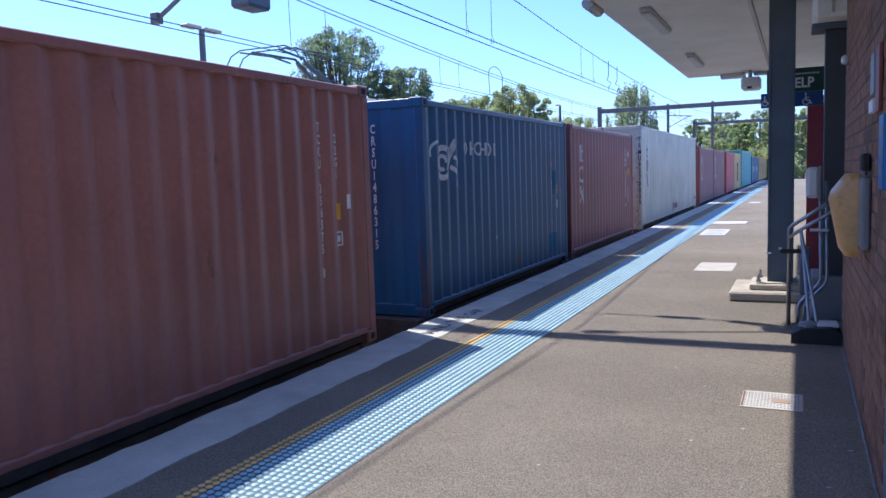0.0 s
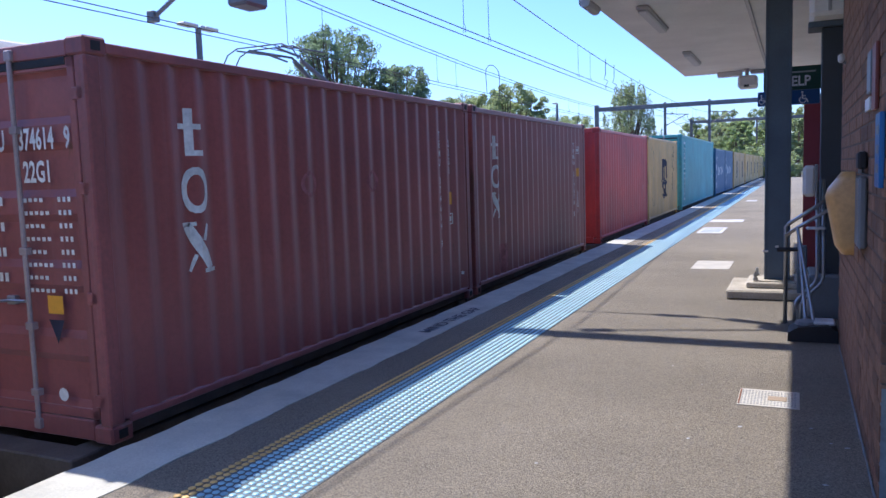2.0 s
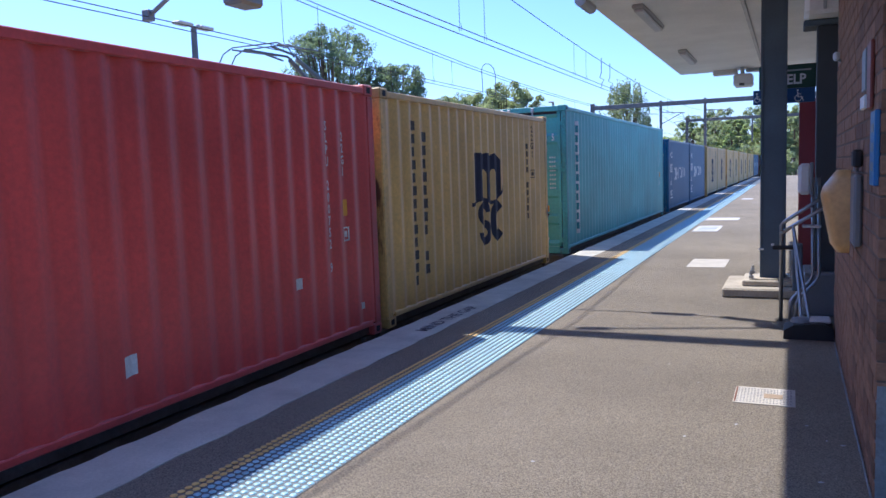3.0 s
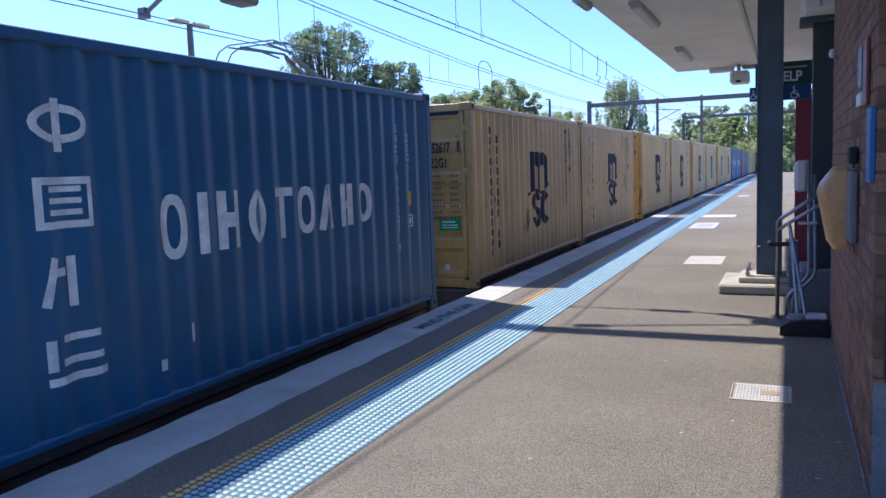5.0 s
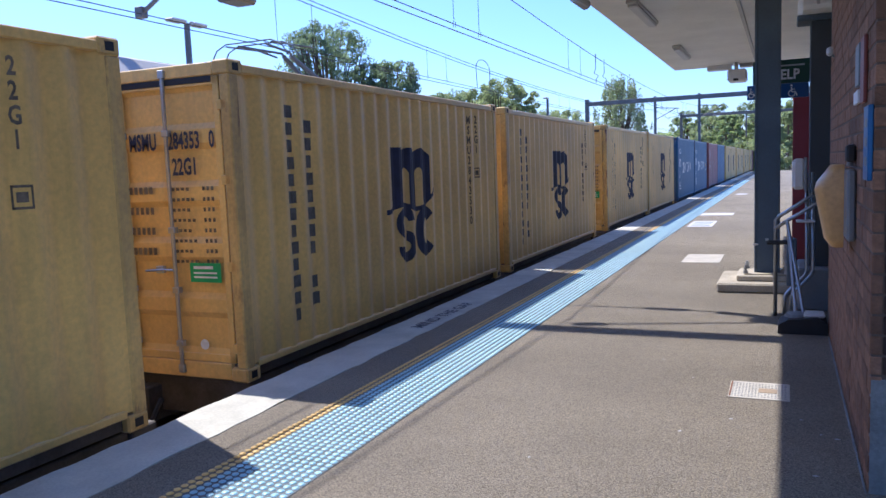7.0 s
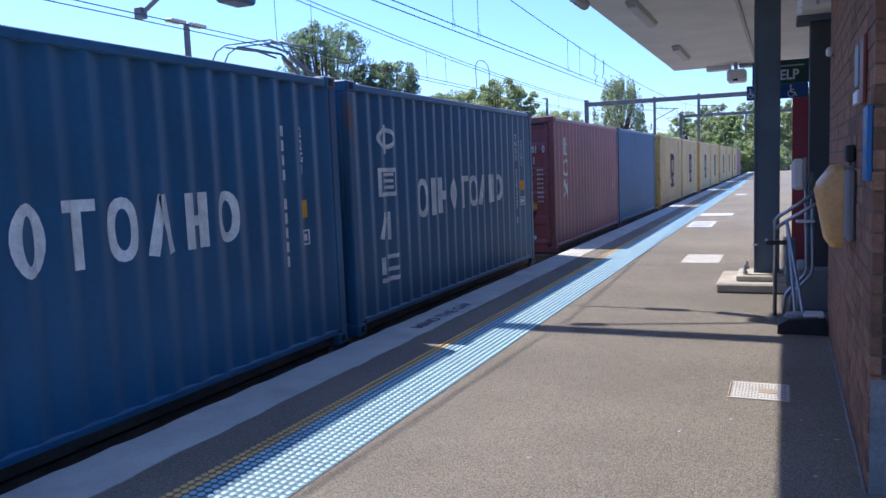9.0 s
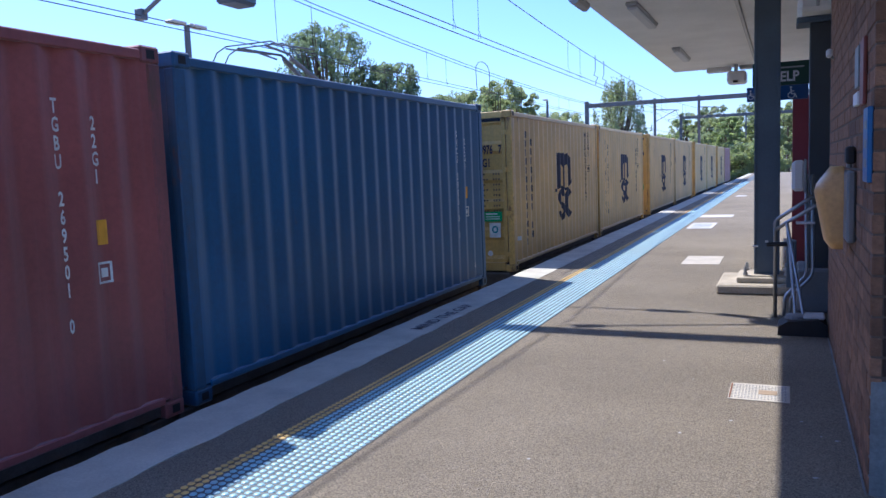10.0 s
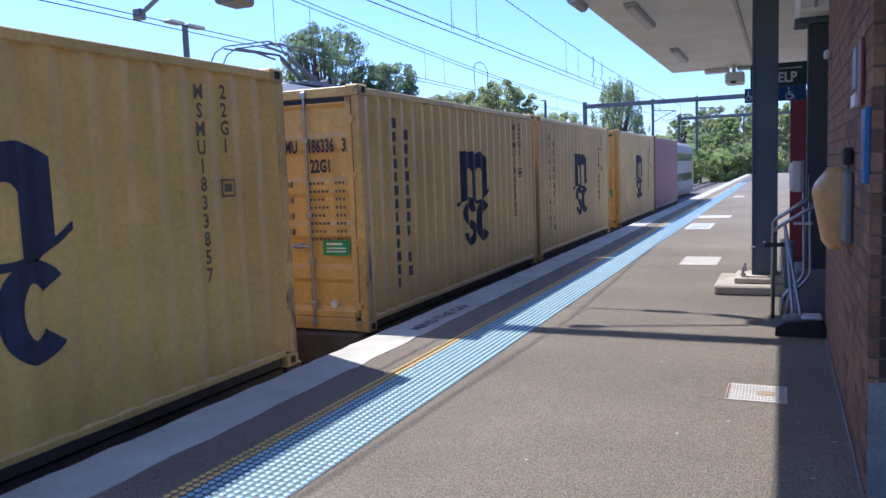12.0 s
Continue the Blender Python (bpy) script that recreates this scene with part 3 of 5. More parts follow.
def mark_squares():
    """Four square plain marks down the side."""
    out, u, s = [], 0.62, 0.41
    for i, z in enumerate((1.88, 1.40, 0.92, 0.46)):
        rim = [shape_rect(u, u + s, z, z + 0.045), shape_rect(u, u + s, z + 0.265, z + 0.31), shape_rect(u, u + 0.045, z + 0.045, z + 0.265), shape_rect(u + s - 0.045, u + s, z + 0.045, z + 0.265)]
        if i == 0:
            rim = [shape_ring(u + s / 2, z + 0.15, s / 2, 0.12, 0.05, 100, 260, 8), shape_ring(u + s / 2, z + 0.15, s / 2, 0.12, 0.05, -80, 80, 8), shape_rect(u + s / 2 - 0.03, u + s / 2 + 0.03, z - 0.02, z + 0.30)]
        elif i == 1:
            rim += [shape_rect(u + 0.09, u + s - 0.09, z + 0.08 + 0.07 * k, z + 0.115 + 0.07 * k) for k in range(3)]
        elif i == 2:
            rim = [shape_bar(u + 0.10, z + 0.31, u + 0.02, z + 0.02, 0.055), shape_rect(u + 0.20, u + 0.26, z, z + 0.31), shape_bar(u + 0.05, z + 0.22, u + 0.19, z + 0.22, 0.05)]
        else:
            rim = [shape_rect(u, u + s + 0.03, z, z + 0.05), shape_rect(u + 0.10, u + s, z + 0.11, z + 0.155), shape_rect(u + 0.12, u + s - 0.02, z + 0.25, z + 0.295), shape_rect(u, u + 0.06, z + 0.09, z + 0.28)]
        out.append(join_shapes(*rim))
    return out


def mark_tall(u, v):
    """Lessor's mark: a barred stem, a ring and a slanted band down the side."""
    return [join_shapes(shape_rect(u + 0.06, u + 0.125, v - 0.36, v - 0.02), shape_rect(u, u + 0.06, v - 0.17, v - 0.13), shape_rect(u + 0.125, u + 0.20, v - 0.17, v - 0.13), shape_rect(u + 0.125, u + 0.22, v - 0.36, v - 0.32)),
            shape_ring(u + 0.13, v - 0.61, 0.13, 0.17, 0.055, 0, 360, 18),
            join_shapes(shape_bar(u + 0.03, v - 0.86, u + 0.24, v - 1.20, 0.085), shape_rect(u - 0.02, u + 0.11, v - 0.87, v - 0.84), shape_rect(u + 0.16, u + 0.30, v - 1.22, v - 1.19),
                        shape_bar(u + 0.21, v - 0.86, u + 0.17, v - 0.98, 0.03), shape_bar(u + 0.10, v - 1.08, u + 0.04, v - 1.20, 0.03))]


def mark_horse():
    """Lessor's mark: white swirl and a bent rearing figure, with a row of blocks."""
    s = [shape_ring(0.62, 1.83, 0.20, 0.22, 0.07, 60, 350, 16), shape_ring(0.60, 1.83, 0.10, 0.11, 0.05, 0, 300, 12), shape_ring(0.50, 1.95, 0.24, 0.16, 0.04, 90, 200, 8),
         shape_bar(0.72, 1.72, 0.88, 2.0, 0.11), shape_bar(0.86, 1.96, 0.97, 2.10, 0.10), shape_bar(0.94, 2.10, 1.04, 2.03, 0.06), shape_bar(0.92, 1.90, 1.10, 1.86, 0.05), shape_bar(1.10, 1.86, 1.06, 1.76, 0.04),
         shape_bar(0.86, 1.78, 1.02, 1.70, 0.06), shape_bar(1.02, 1.70, 1.0, 1.52, 0.045)]
    out, u = [join_shapes(*s)], 1.25
    for i in range(6):
        if i % 2 == 0:
            out.append(shape_ring(u + 0.085, 2.02, 0.09, 0.095, 0.032, 0, 360, 14))
        else:
            out.append(join_shapes(shape_rect(u, u + 0.04, 1.93, 2.11), shape_rect(u + 0.12, u + 0.16, 1.93, 2.11), shape_rect(u + 0.04, u + 0.12, 2.0, 2.03)))
        u += 0.215
    return out


def code_marks(t, row, code, size_code, ink, worn=False, u=5.142, flip=False):
    z_size, z_box, z_stick = (1.02, 2.06, 1.62) if flip else (1.88, 1.10, 1.36)
    z_code, tall = 1.47, 0.122
    words = code.replace(" ", "")
    words = words[:4] + " " + words[4:-1] + " " + words[-1:] if words else words
    u += 0.19 if flip or code.startswith("SNBU") else 0.12
    if worn:
        z_size, z_box, z_code, tall = 2.13, 1.60, 1.63, 0.15
        words = words.replace(" ", "")
        u -= 0.20
        ink = DECAL_SERIAL
    if words:
        v, f = text_geo(stack(words), tall, 0.62, 0.92)
        side_decal(None, move_shape((v, f), u, z_code), ink, row, t, "serial_code")
    else:
        tagged(side_decal(("bars", ink.name, len(row), round(u, 2)), word_column(u - 0.03, 0.72, 2.12, 11, 0.05, (4, 10)), DECAL_SERIAL if worn else ink, row, t, "serial_bars"), kind="stuff")
    v, f = text_geo(stack(size_code), tall, 0.62, 0.92)
    side_decal(("size", size_code, ink.name, len(row), flip, round(u, 2)), move_shape((v, f), u + 0.278, z_size), ink, row, t, "size_code")
    frame_box = join_shapes(shape_rect(-0.06, 0.06, -0.07, -0.055), shape_rect(-0.06, 0.06, 0.055, 0.07), shape_rect(-0.06, -0.045, -0.07, 0.07), shape_rect(0.045, 0.06, -0.07, 0.07), shape_rect(-0.03, 0.03, -0.03, 0.03))
    side_decal(("box", ink.name, len(row), flip, round(u, 2)), move_shape(frame_box, u + 0.278, z_box), ink, row, t, "boxed_mark")
    if not worn:
        side_decal(("stick", len(row), flip, round(u, 2)), shape_rect(u + 0.235, u + 0.325, z_stick - 0.08, z_stick + 0.08), DECAL_YELLOW, row, t, "height_sticker")


def door_end(t, d, H, ink, code, size_code, eco, owner):
    w = (WIDE - 0.24) / 2
    for i, x in enumerate((-WIDE + 0.115, -WIDE + 0.125 + w)):
        leaf = put("door", d["leaf"], t, m=pose(x, 0, 0))
        for fx in ((0.50, 0.94) if i == 0 else (0.06, 0.50)):
            put("lock_rod", d["rod"], leaf, m=pose(w * fx, 0.005, 0))
            put("lock_handle", d["handle"], leaf, m=pose(w * fx, 0, 0.92))
        for z in (0.28, 0.95, 1.65, H - 0.35):
            put("hinge", d["hinge"], leaf, m=pose(-0.03 if i == 0 else w + 0.03, 0, z))
    put("door_gasket", d["gap_shade"], t)
    # lettering on the right-hand leaf and the small weight lines below it
    if code:
        v, f = text_geo(code.replace(" ", "   "), 0.19, 0.58)
        end_decal((v, f), -0.42, H - 0.62, ink, t, "serial_code")
    if owner:
        v, f = text_geo(owner, 0.19, 0.58)
        end_decal((v, f), -0.93, H - 0.62, ink, t, "owner_code")
    v, f = text_geo(size_code, 0.19, 0.62)
    end_decal((v, f), -0.50, H - 0.83, ink, t, "size_code")
    s = []
    for k in range(8):
        z = H - 1.02 - 0.085 * k
        s += [shape_rect(-0.20 + 0.05 * q, -0.168 + 0.05 * q, z + 0.002 * (q % 3), z + 0.027) for q in range(4 + k % 2)] + [shape_rect(0.12 + 0.045 * q, 0.145 + 0.045 * q, z, z + 0.032) for q in range(3)]
        if k % 2 == 0:
            s += [shape_rect(-0.66 + 0.055 * q, -0.625 + 0.055 * q, z - 0.02, z + 0.04) for q in range(5)]
    tagged(end_decal(join_shapes(*s), -0.46, 0, DECAL_SERIAL if ink is DECAL_NAVY else ink, t, "weight_print", y=0.010), kind="stuff")
    if eco:
        end_decal(shape_rect(-0.02, 0.30, 0.70, 0.86), -0.50, 0.12, DECAL_GREEN, t, "green_sticker")
        end_decal(join_shapes(shape_rect(0.02, 0.22, 0.81, 0.835), shape_rect(0.02, 0.26, 0.77, 0.785), shape_rect(0.02, 0.26, 0.735, 0.75)), -0.50, 0.12, DECAL_WHITE, t, "sticker_text", y=0.004)
    else:
        end_decal(shape_rect(0, 0.14, 0.74, 0.86), -0.50, 0.1, DECAL_YELLOW, t, "yellow_plate")
        end_decal(([(0, 0.70), (0.14, 0.70), (0.07, 0.54)], [(2, 1, 0)]), -0.50, 0.1, DECAL_NAVY, t, "warning_triangle")
    end_decal(shape_ring(0, 0, 0.045, 0.045, 0.045, 0, 360, 12), -0.42, 0.30, DECAL_WHITE, t, "round_sticker", y=0.006)


def reefer_end(t, H):
    """Machinery end of the refrigerated container."""
    fr = Geo()
    fr.box(-2.32, -0.1, 0.03, 0.10, 0.14, 0.42, 0.01)
    fr.box(-2.32, -0.1, 0.03, 0.10, 1.75, H - 0.1, 0.01)
    fr.box(-0.34, -0.1, 0.03, 0.10, 0.42, 1.75, 0.01)
    fr.box(-2.32, -2.10, 0.03, 0.10, 0.42, 1.75, 0.01)
    fr.prism([(-0.34, 1.75), (-0.34, 1.40), (-0.66, 1.75)], 1, 0.03, 0.10)
    fr.prism([(-0.34, 0.42), (-0.34, 0.62), (-0.50, 0.42)], 1, 0.03, 0.10)
    part("machinery_frame", fr, WHITE, t)
    part("machinery_recess", Geo().box(-2.12, -0.33, 0.42, 0.46, 0.40, 1.78), NAVY, t)
    part("recess_shelf", Geo().box(-2.10, -0.34, 0.08, 0.44, 1.0, 1.07, 0.01), NAVY, t)
    part("control_box", Geo().box(-1.1, -0.50, 0.14, 0.42, 1.08, 1.26, 0.015), PLASTIC_WHITE, t, "pale control box with a red label")
    part("red_label", Geo().box(-1.05, -0.95, 0.134, 0.14, 1.20, 1.25), DECAL_RED, t)
    part("compressor", Geo().tube([(-1.0, 0.28, 0.5), (-1.0, 0.28, 0.92)], 0.13, 14), BLACK, t)
    part("electric_box", Geo().box(-0.72, -0.48, 0.12, 0.40, 0.46, 0.95, 0.02), PLASTIC_GREY, t)
    part("socket", Geo().box(-0.66, -0.54, 0.10, 0.12, 0.72, 0.86, 0.01), PLASTIC_WHITE, t)
    g = Geo()
    for k in range(5):
        g.tube([(-1.9 + 0.17 * k, 0.2, 0.44), (-1.85 + 0.17 * k, 0.16, 0.7), (-1.95 + 0.19 * k, 0.2, 0.98)], 0.018, 6)
    part("hoses", g, BLACK, t)
    part("access_hatch", Geo().box(-1.35, -0.62, 0.012, 0.03, 2.02, 2.62, 0.008), WHITE, t)
    for x in (-1.20, -0.84):
        part("vent_slot", Geo().box(x, x + 0.06, 0.006, 0.012, 2.10, 2.52), BLACK, t)
    g = Geo()
    for k in range(6):
        for x in (-0.13, -0.30):
            g.box(x - 0.015, x + 0.015, 0.01, 0.03, 0.5 + 0.4 * k, 0.54 + 0.4 * k, 0.004)
    part("bolts", g, RUST, t)
    v, f = text_geo(stack("TEMU9270039"), 0.19, 0.62, 0.92)
    end_decal((v, f), -0.05, 1.62, DECAL_NAVY, t, "serial_code", y=-0.006)


SCUFF_MAROON = mat("scuffed_maroon", (0.32, 0.13, 0.14), 0.7, 0, 0.4, 8, 40, 0.05)
SCUFF_BLUE = mat("scuffed_blue", (0.05, 0.17, 0.32), 0.65, 0, 0.3, 3, 40, 0.05)
DECAL_PINK = mat("red_tag", (0.75, 0.12, 0.10), 0.5, 0, 0.1, 6, 40, 0)
# marks of single containers, by serial: name, material, place along the side and height
EXTRAS = {
    "SLPU2007529": (("white_plate", DECAL_WHITE, 2.66, 2.80, 0.39, 0.53), ("stencil_mark", DECAL_WHITE, 4.64, 4.76, 0.67, 0.77), ("white_plate", DECAL_WHITE, 5.78, 5.86, 0.30, 0.37)),
    "CRSU1486315": (("red_tag", DECAL_PINK, 5.68, 5.77, 1.27, 1.37), ("green_tag", DECAL_GREEN, 5.70, 5.79, 1.16, 1.26), ("faded_patch", SCUFF_BLUE, 5.22, 5.50, 1.28, 1.70),
                    ("faded_patch", SCUFF_BLUE, 5.70, 5.82, 1.37, 1.62), ("faded_patch", SCUFF_BLUE, 5.05, 5.50, 0.24, 0.60), ("white_scrape", DECAL_WHITE, 2.35, 2.45, 0.74, 0.77)),
    "TCKU3565758": (("torn_label", DECAL_WHITE, 5.66, 5.75, 1.38, 1.52),),
    "TEMU2175765": (("repainted_patch", SCUFF_MAROON, 0.95, 1.42, 0.18, 0.60),),
    "TEMU3746149": (("white_plate", DECAL_WHITE, 5.85, 5.90, 0.34, 0.38),),
    "MEDU2509767": (("torn_label", DECAL_WHITE, 0.30, 0.40, 0.48, 0.55), ("white_plate", DECAL_WHITE, 0.02, 0.09, 1.20, 1.29)),
    "SNCU2931217": (("white_scrape", DECAL_WHITE, 1.82, 1.86, 0.48, 0.62), ("white_scrape", DECAL_WHITE, 1.50, 1.56, 0.34, 0.42)),
    "SNCU2963131": (("white_plate", DECAL_WHITE, 5.70, 5.77, 0.30, 0.37),),
}


def container(L, H, material, label, style, code, size_code="22G1", end="door", end_code=""):
    t = thing("shipping_container", label, "shipping container", group="containers on the train")
    reefer = end == "reefer"
    d = shell_meshes(L, H, material, reefer, end == "panel")
    row = d["row"]
    put("side_panel", d["side"], t)
    put("side_panel", d["side2"], t)
    put("roof", d["roof"], t)
    put("floor_frame", d["floor"], t)
    mir = pose(-WIDE, 0, 0, 0, 0, 0) @ Matrix.Diagonal((-1, 1, 1, 1))
    for far in (False, True):
        fy = flip_y(L) if far else Matrix.Identity(4)
        for m2 in (Matrix.Identity(4), mir):
            post = put("corner_post", d["post"], t, m=fy @ m2)
            for z in (0, H - 0.118):
                cst = put("corner_casting", d["cast"], t, m=fy @ m2 @ pose(0, 0, z))
                if m2 is not mir:
                    put("casting_hole", d["hole"], cst, m=pose(0.0035, 0, 0))
        put("end_header", d["header"], t, m=fy)
        put("end_sill", d["sill"], t, m=fy)
    for m2 in (Matrix.Identity(4), mir):
        put("top_rail", d["top_rail"], t, m=m2)
        rail = put("bottom_rail", d["low_rail"], t, m=m2)
        put("bottom_web", d["shaded_web"], rail)
    put("end_panel", d["end"], t, m=flip_y(L))
    ink = DECAL_NAVY if style in ("comb", "pale") else DECAL_WHITE
    if end == "door":
        door_end(t, d, H, ink, end_code, size_code, style == "comb", code[:4])
    elif end == "panel":
        put("end_panel", d["end"], t)
        v, f = text_geo(stack(end_code), 0.15, 0.62, 0.92)
        end_decal((v, f), -0.66, 1.55, ink, t, "serial_code", y=0.006)
    elif end == "reefer":
        reefer_end(t, H)
    else:
        put("end_panel", d["end"], t)
    tag = (round(L, 1), style)
    if style == "comb":
        for k, sh in enumerate(logo_comb()):
            side_decal(("comb", k) + tag, sh, DECAL_NAVY, row, t, "line_mark")
        tagged(side_decal(("col1",) + tag, word_column(0.74, 0.34, 2.30, 13, 0.14), DECAL_FADED, row, t, "name_column"), kind="stuff")
        tagged(side_decal(("col2",) + tag, word_column(1.04, 0.44, 2.18, 11, 0.125, (8,)), DECAL_FADED, row, t, "name_column"), kind="stuff")
    elif style == "blocks":
        for k, sh in enumerate(mark_blocks()):
            side_decal(("block", k) + tag, sh, DECAL_WHITE, row, t, "name_block")
        for k, sh in enumerate(mark_squares()):
            side_decal(("square", k) + tag, sh, DECAL_WHITE, row, t, "square_mark")
    elif style == "tall":
        for k, sh in enumerate(mark_tall(0.80, 2.22)):
            side_decal(("tall", k) + tag, sh, DECAL_WHITE, row, t, "lessor_mark")
    elif style == "horse":
        for k, sh in enumerate(mark_horse()):
            side_decal(("horse", k) + tag, sh, DECAL_WHITE, row, t, "lessor_mark")
    elif style == "pale":
        for sh in mark_tall(0.80, 2.38):
            side_decal(None, sh, DECAL_NAVY, row, t, "lessor_mark")
        v, f = text_geo("NO FORKLIFT", 0.23, 0.62)
        side_decal(None, move_shape((v, f), 6.50, 0.36), DECAL_RED, row, t, "warning_lettering")
        side_decal(None, shape_rect(5.72, 6.08, 0.22, 0.52), DECAL_WHITE, row, t, "pictogram_plate")
        side_decal(None, move_shape(join_shapes(shape_bar(-0.13, -0.12, 0.13, 0.12, 0.025), shape_bar(-0.13, 0.12, 0.13, -0.12, 0.025), shape_ring(0, 0, 0.09, 0.09, 0.02)), 5.90, 0.37), DECAL_SERIAL, [(a, b + 0.002) for a, b in row], t, "pictogram")
        side_decal(None, join_shapes(shape_bar(11.45, 0.95, 11.55, 1.16, 0.02), shape_bar(11.55, 1.16, 11.65, 0.95, 0.02), shape_rect(11.45, 11.65, 0.94, 0.96)), DECAL_YELLOW, row, t, "warning_triangle")
        side_decal(None, join_shapes(shape_rect(11.0, 11.9, 1.38, 1.41), shape_rect(11.5, 11.62, 1.80, 1.92)), DECAL_WHITE, row, t, "stickers")
        side_decal(None, join_shapes(*[shape_rect(11.75 + 0.09 * k, 11.80 + 0.09 * k, 0.40, 0.48) for k in range(7)]), DECAL_NAVY, row, t, "stencil_bars")
    elif style == "strip":
        side_decal(None, shape_rect(0.72, 1.02, 0.34, 2.62), DECAL_WHITE, row, t, "name_strip")
        side_decal(None, word_column(0.78, 0.40, 2.56, 11, 0.18), DECAL_TEAL, [(a, b + 0.003) for a, b in row], t, "name_column")
    for nm, m, u0, u1, v0, v1 in EXTRAS.get(code, ()):
        side_decal(None, shape_rect(u0, u1, v0, v1), m, [(a, b - 0.002) for a, b in row], t, nm)
    if code == "TEMU3746149":
        for u in (2.40, 3.54):
            side_decal(None, shape_ring(u, 1.62, 0.13, 0.12, 0.035, 0, 360, 16), SCUFF_MAROON, row, t, "rubbed_ring")
    if code == "MEDU2509767":
        end_decal(shape_rect(0, 0.19, 0, 0.24), -0.42, 0.56, DECAL_WHITE, t, "white_notice", y=0.003)
        end_decal(shape_ring(0.095, 0.13, 0.055, 0.06, 0.025, 0, 360, 14), -0.42, 0.56, DECAL_TEAL, t, "round_emblem", y=0.001)
    if style not in ("pale", "strip"):
        code_marks(t, row, code, "22G1", ink, worn=style == "comb", flip=code in ("TEMU5135236", "TEMU2175765"))
    elif style == "strip":
        code_marks(t, row, code, "45G1", ink, u=11.3)
    return t


# ---- wagons ----
def wheelset_mesh():
    g = Geo()
    for x in (-0.72, 0.72):
        g.tube([(x - 0.065, 0, 0), (x + 0.065, 0, 0)], 0.43, 20)
    g.tube([(-0.9, 0, 0), (0.9, 0, 0)], 0.08, 10)
    return g.mesh("wheelset", DARK_STEEL)


WHEELS = wheelset_mesh()


def container_wagon():
    t = thing("container_wagon", "dark steel skeleton container wagon under the load", "rail wagon", group="wagons of the train")
    c = -WIDE / 2
    part("centre_sill", Geo().box(c - 0.2, c + 0.2, -0.30, 12.75, -0.42, -0.10, 0.01), DARK_STEEL, t)
    for x in (-0.30, -WIDE + 0.10):
        part("side_sill", Geo().box(x, x + 0.20, -0.10, 12.55, -0.30, -0.02, 0.01), DARK_STEEL, t)
    for y in (-0.14, 5.9, 6.2, 12.35):
        part("cross_bearer", Geo().box(-WIDE + 0.05, -0.05, y, y + 0.22, -0.34, -0.005, 0.01), DARK_STEEL, t)
    for y, s in ((-0.25, -1), (12.70, 1)):
        part("coupler", Geo().box(c - 0.11, c + 0.11, min(y, y + 0.5 * s), max(y, y + 0.5 * s), -0.38, -0.14, 0.03), DARK_STEEL, t)
        part("brake_hose", Geo().tube([(c + 0.3, y, -0.2), (c + 0.32, y + 0.2 * s, -0.42), (c + 0.3, y + 0.45 * s, -0.36)], 0.025, 6), BLACK, t)
    for y in (1.7, 10.8):
        b = put("bogie", Geo().box(c - 0.98, c - 0.84, y - 1.25, y + 1.25, -0.85, -0.50, 0.03).box(c + 0.84, c + 0.98, y - 1.25, y + 1.25, -0.85, -0.50, 0.03)
                .box(c - 0.95, c + 0.95, y - 0.2, y + 0.2, -0.75, -0.42, 0.03).mesh("bogie", DARK_STEEL), t)
        for dy in (-0.9, 0.9):
            put("wheelset", WHEELS, b, m=pose(c, y + dy, -0.67))
    return t


SPEED, SIDE_X, DECK = 16.146, -3.968, -0.163
S20, S40, H86, H96 = 6.12, 12.42, 2.591, 2.896
L20 = "twenty-foot corrugated container on a flat rail wagon"
COMB_L = "yellow corrugated container with dark arched mark, on rail wagon"
WORN_L = "rust-scarred yellow container with dark arched mark, on rail wagon"
BLOCK_L = "navy corrugated container with white block marks, on rail wagon"
TALL_L = "maroon corrugated container with white upright mark, on rail wagon"
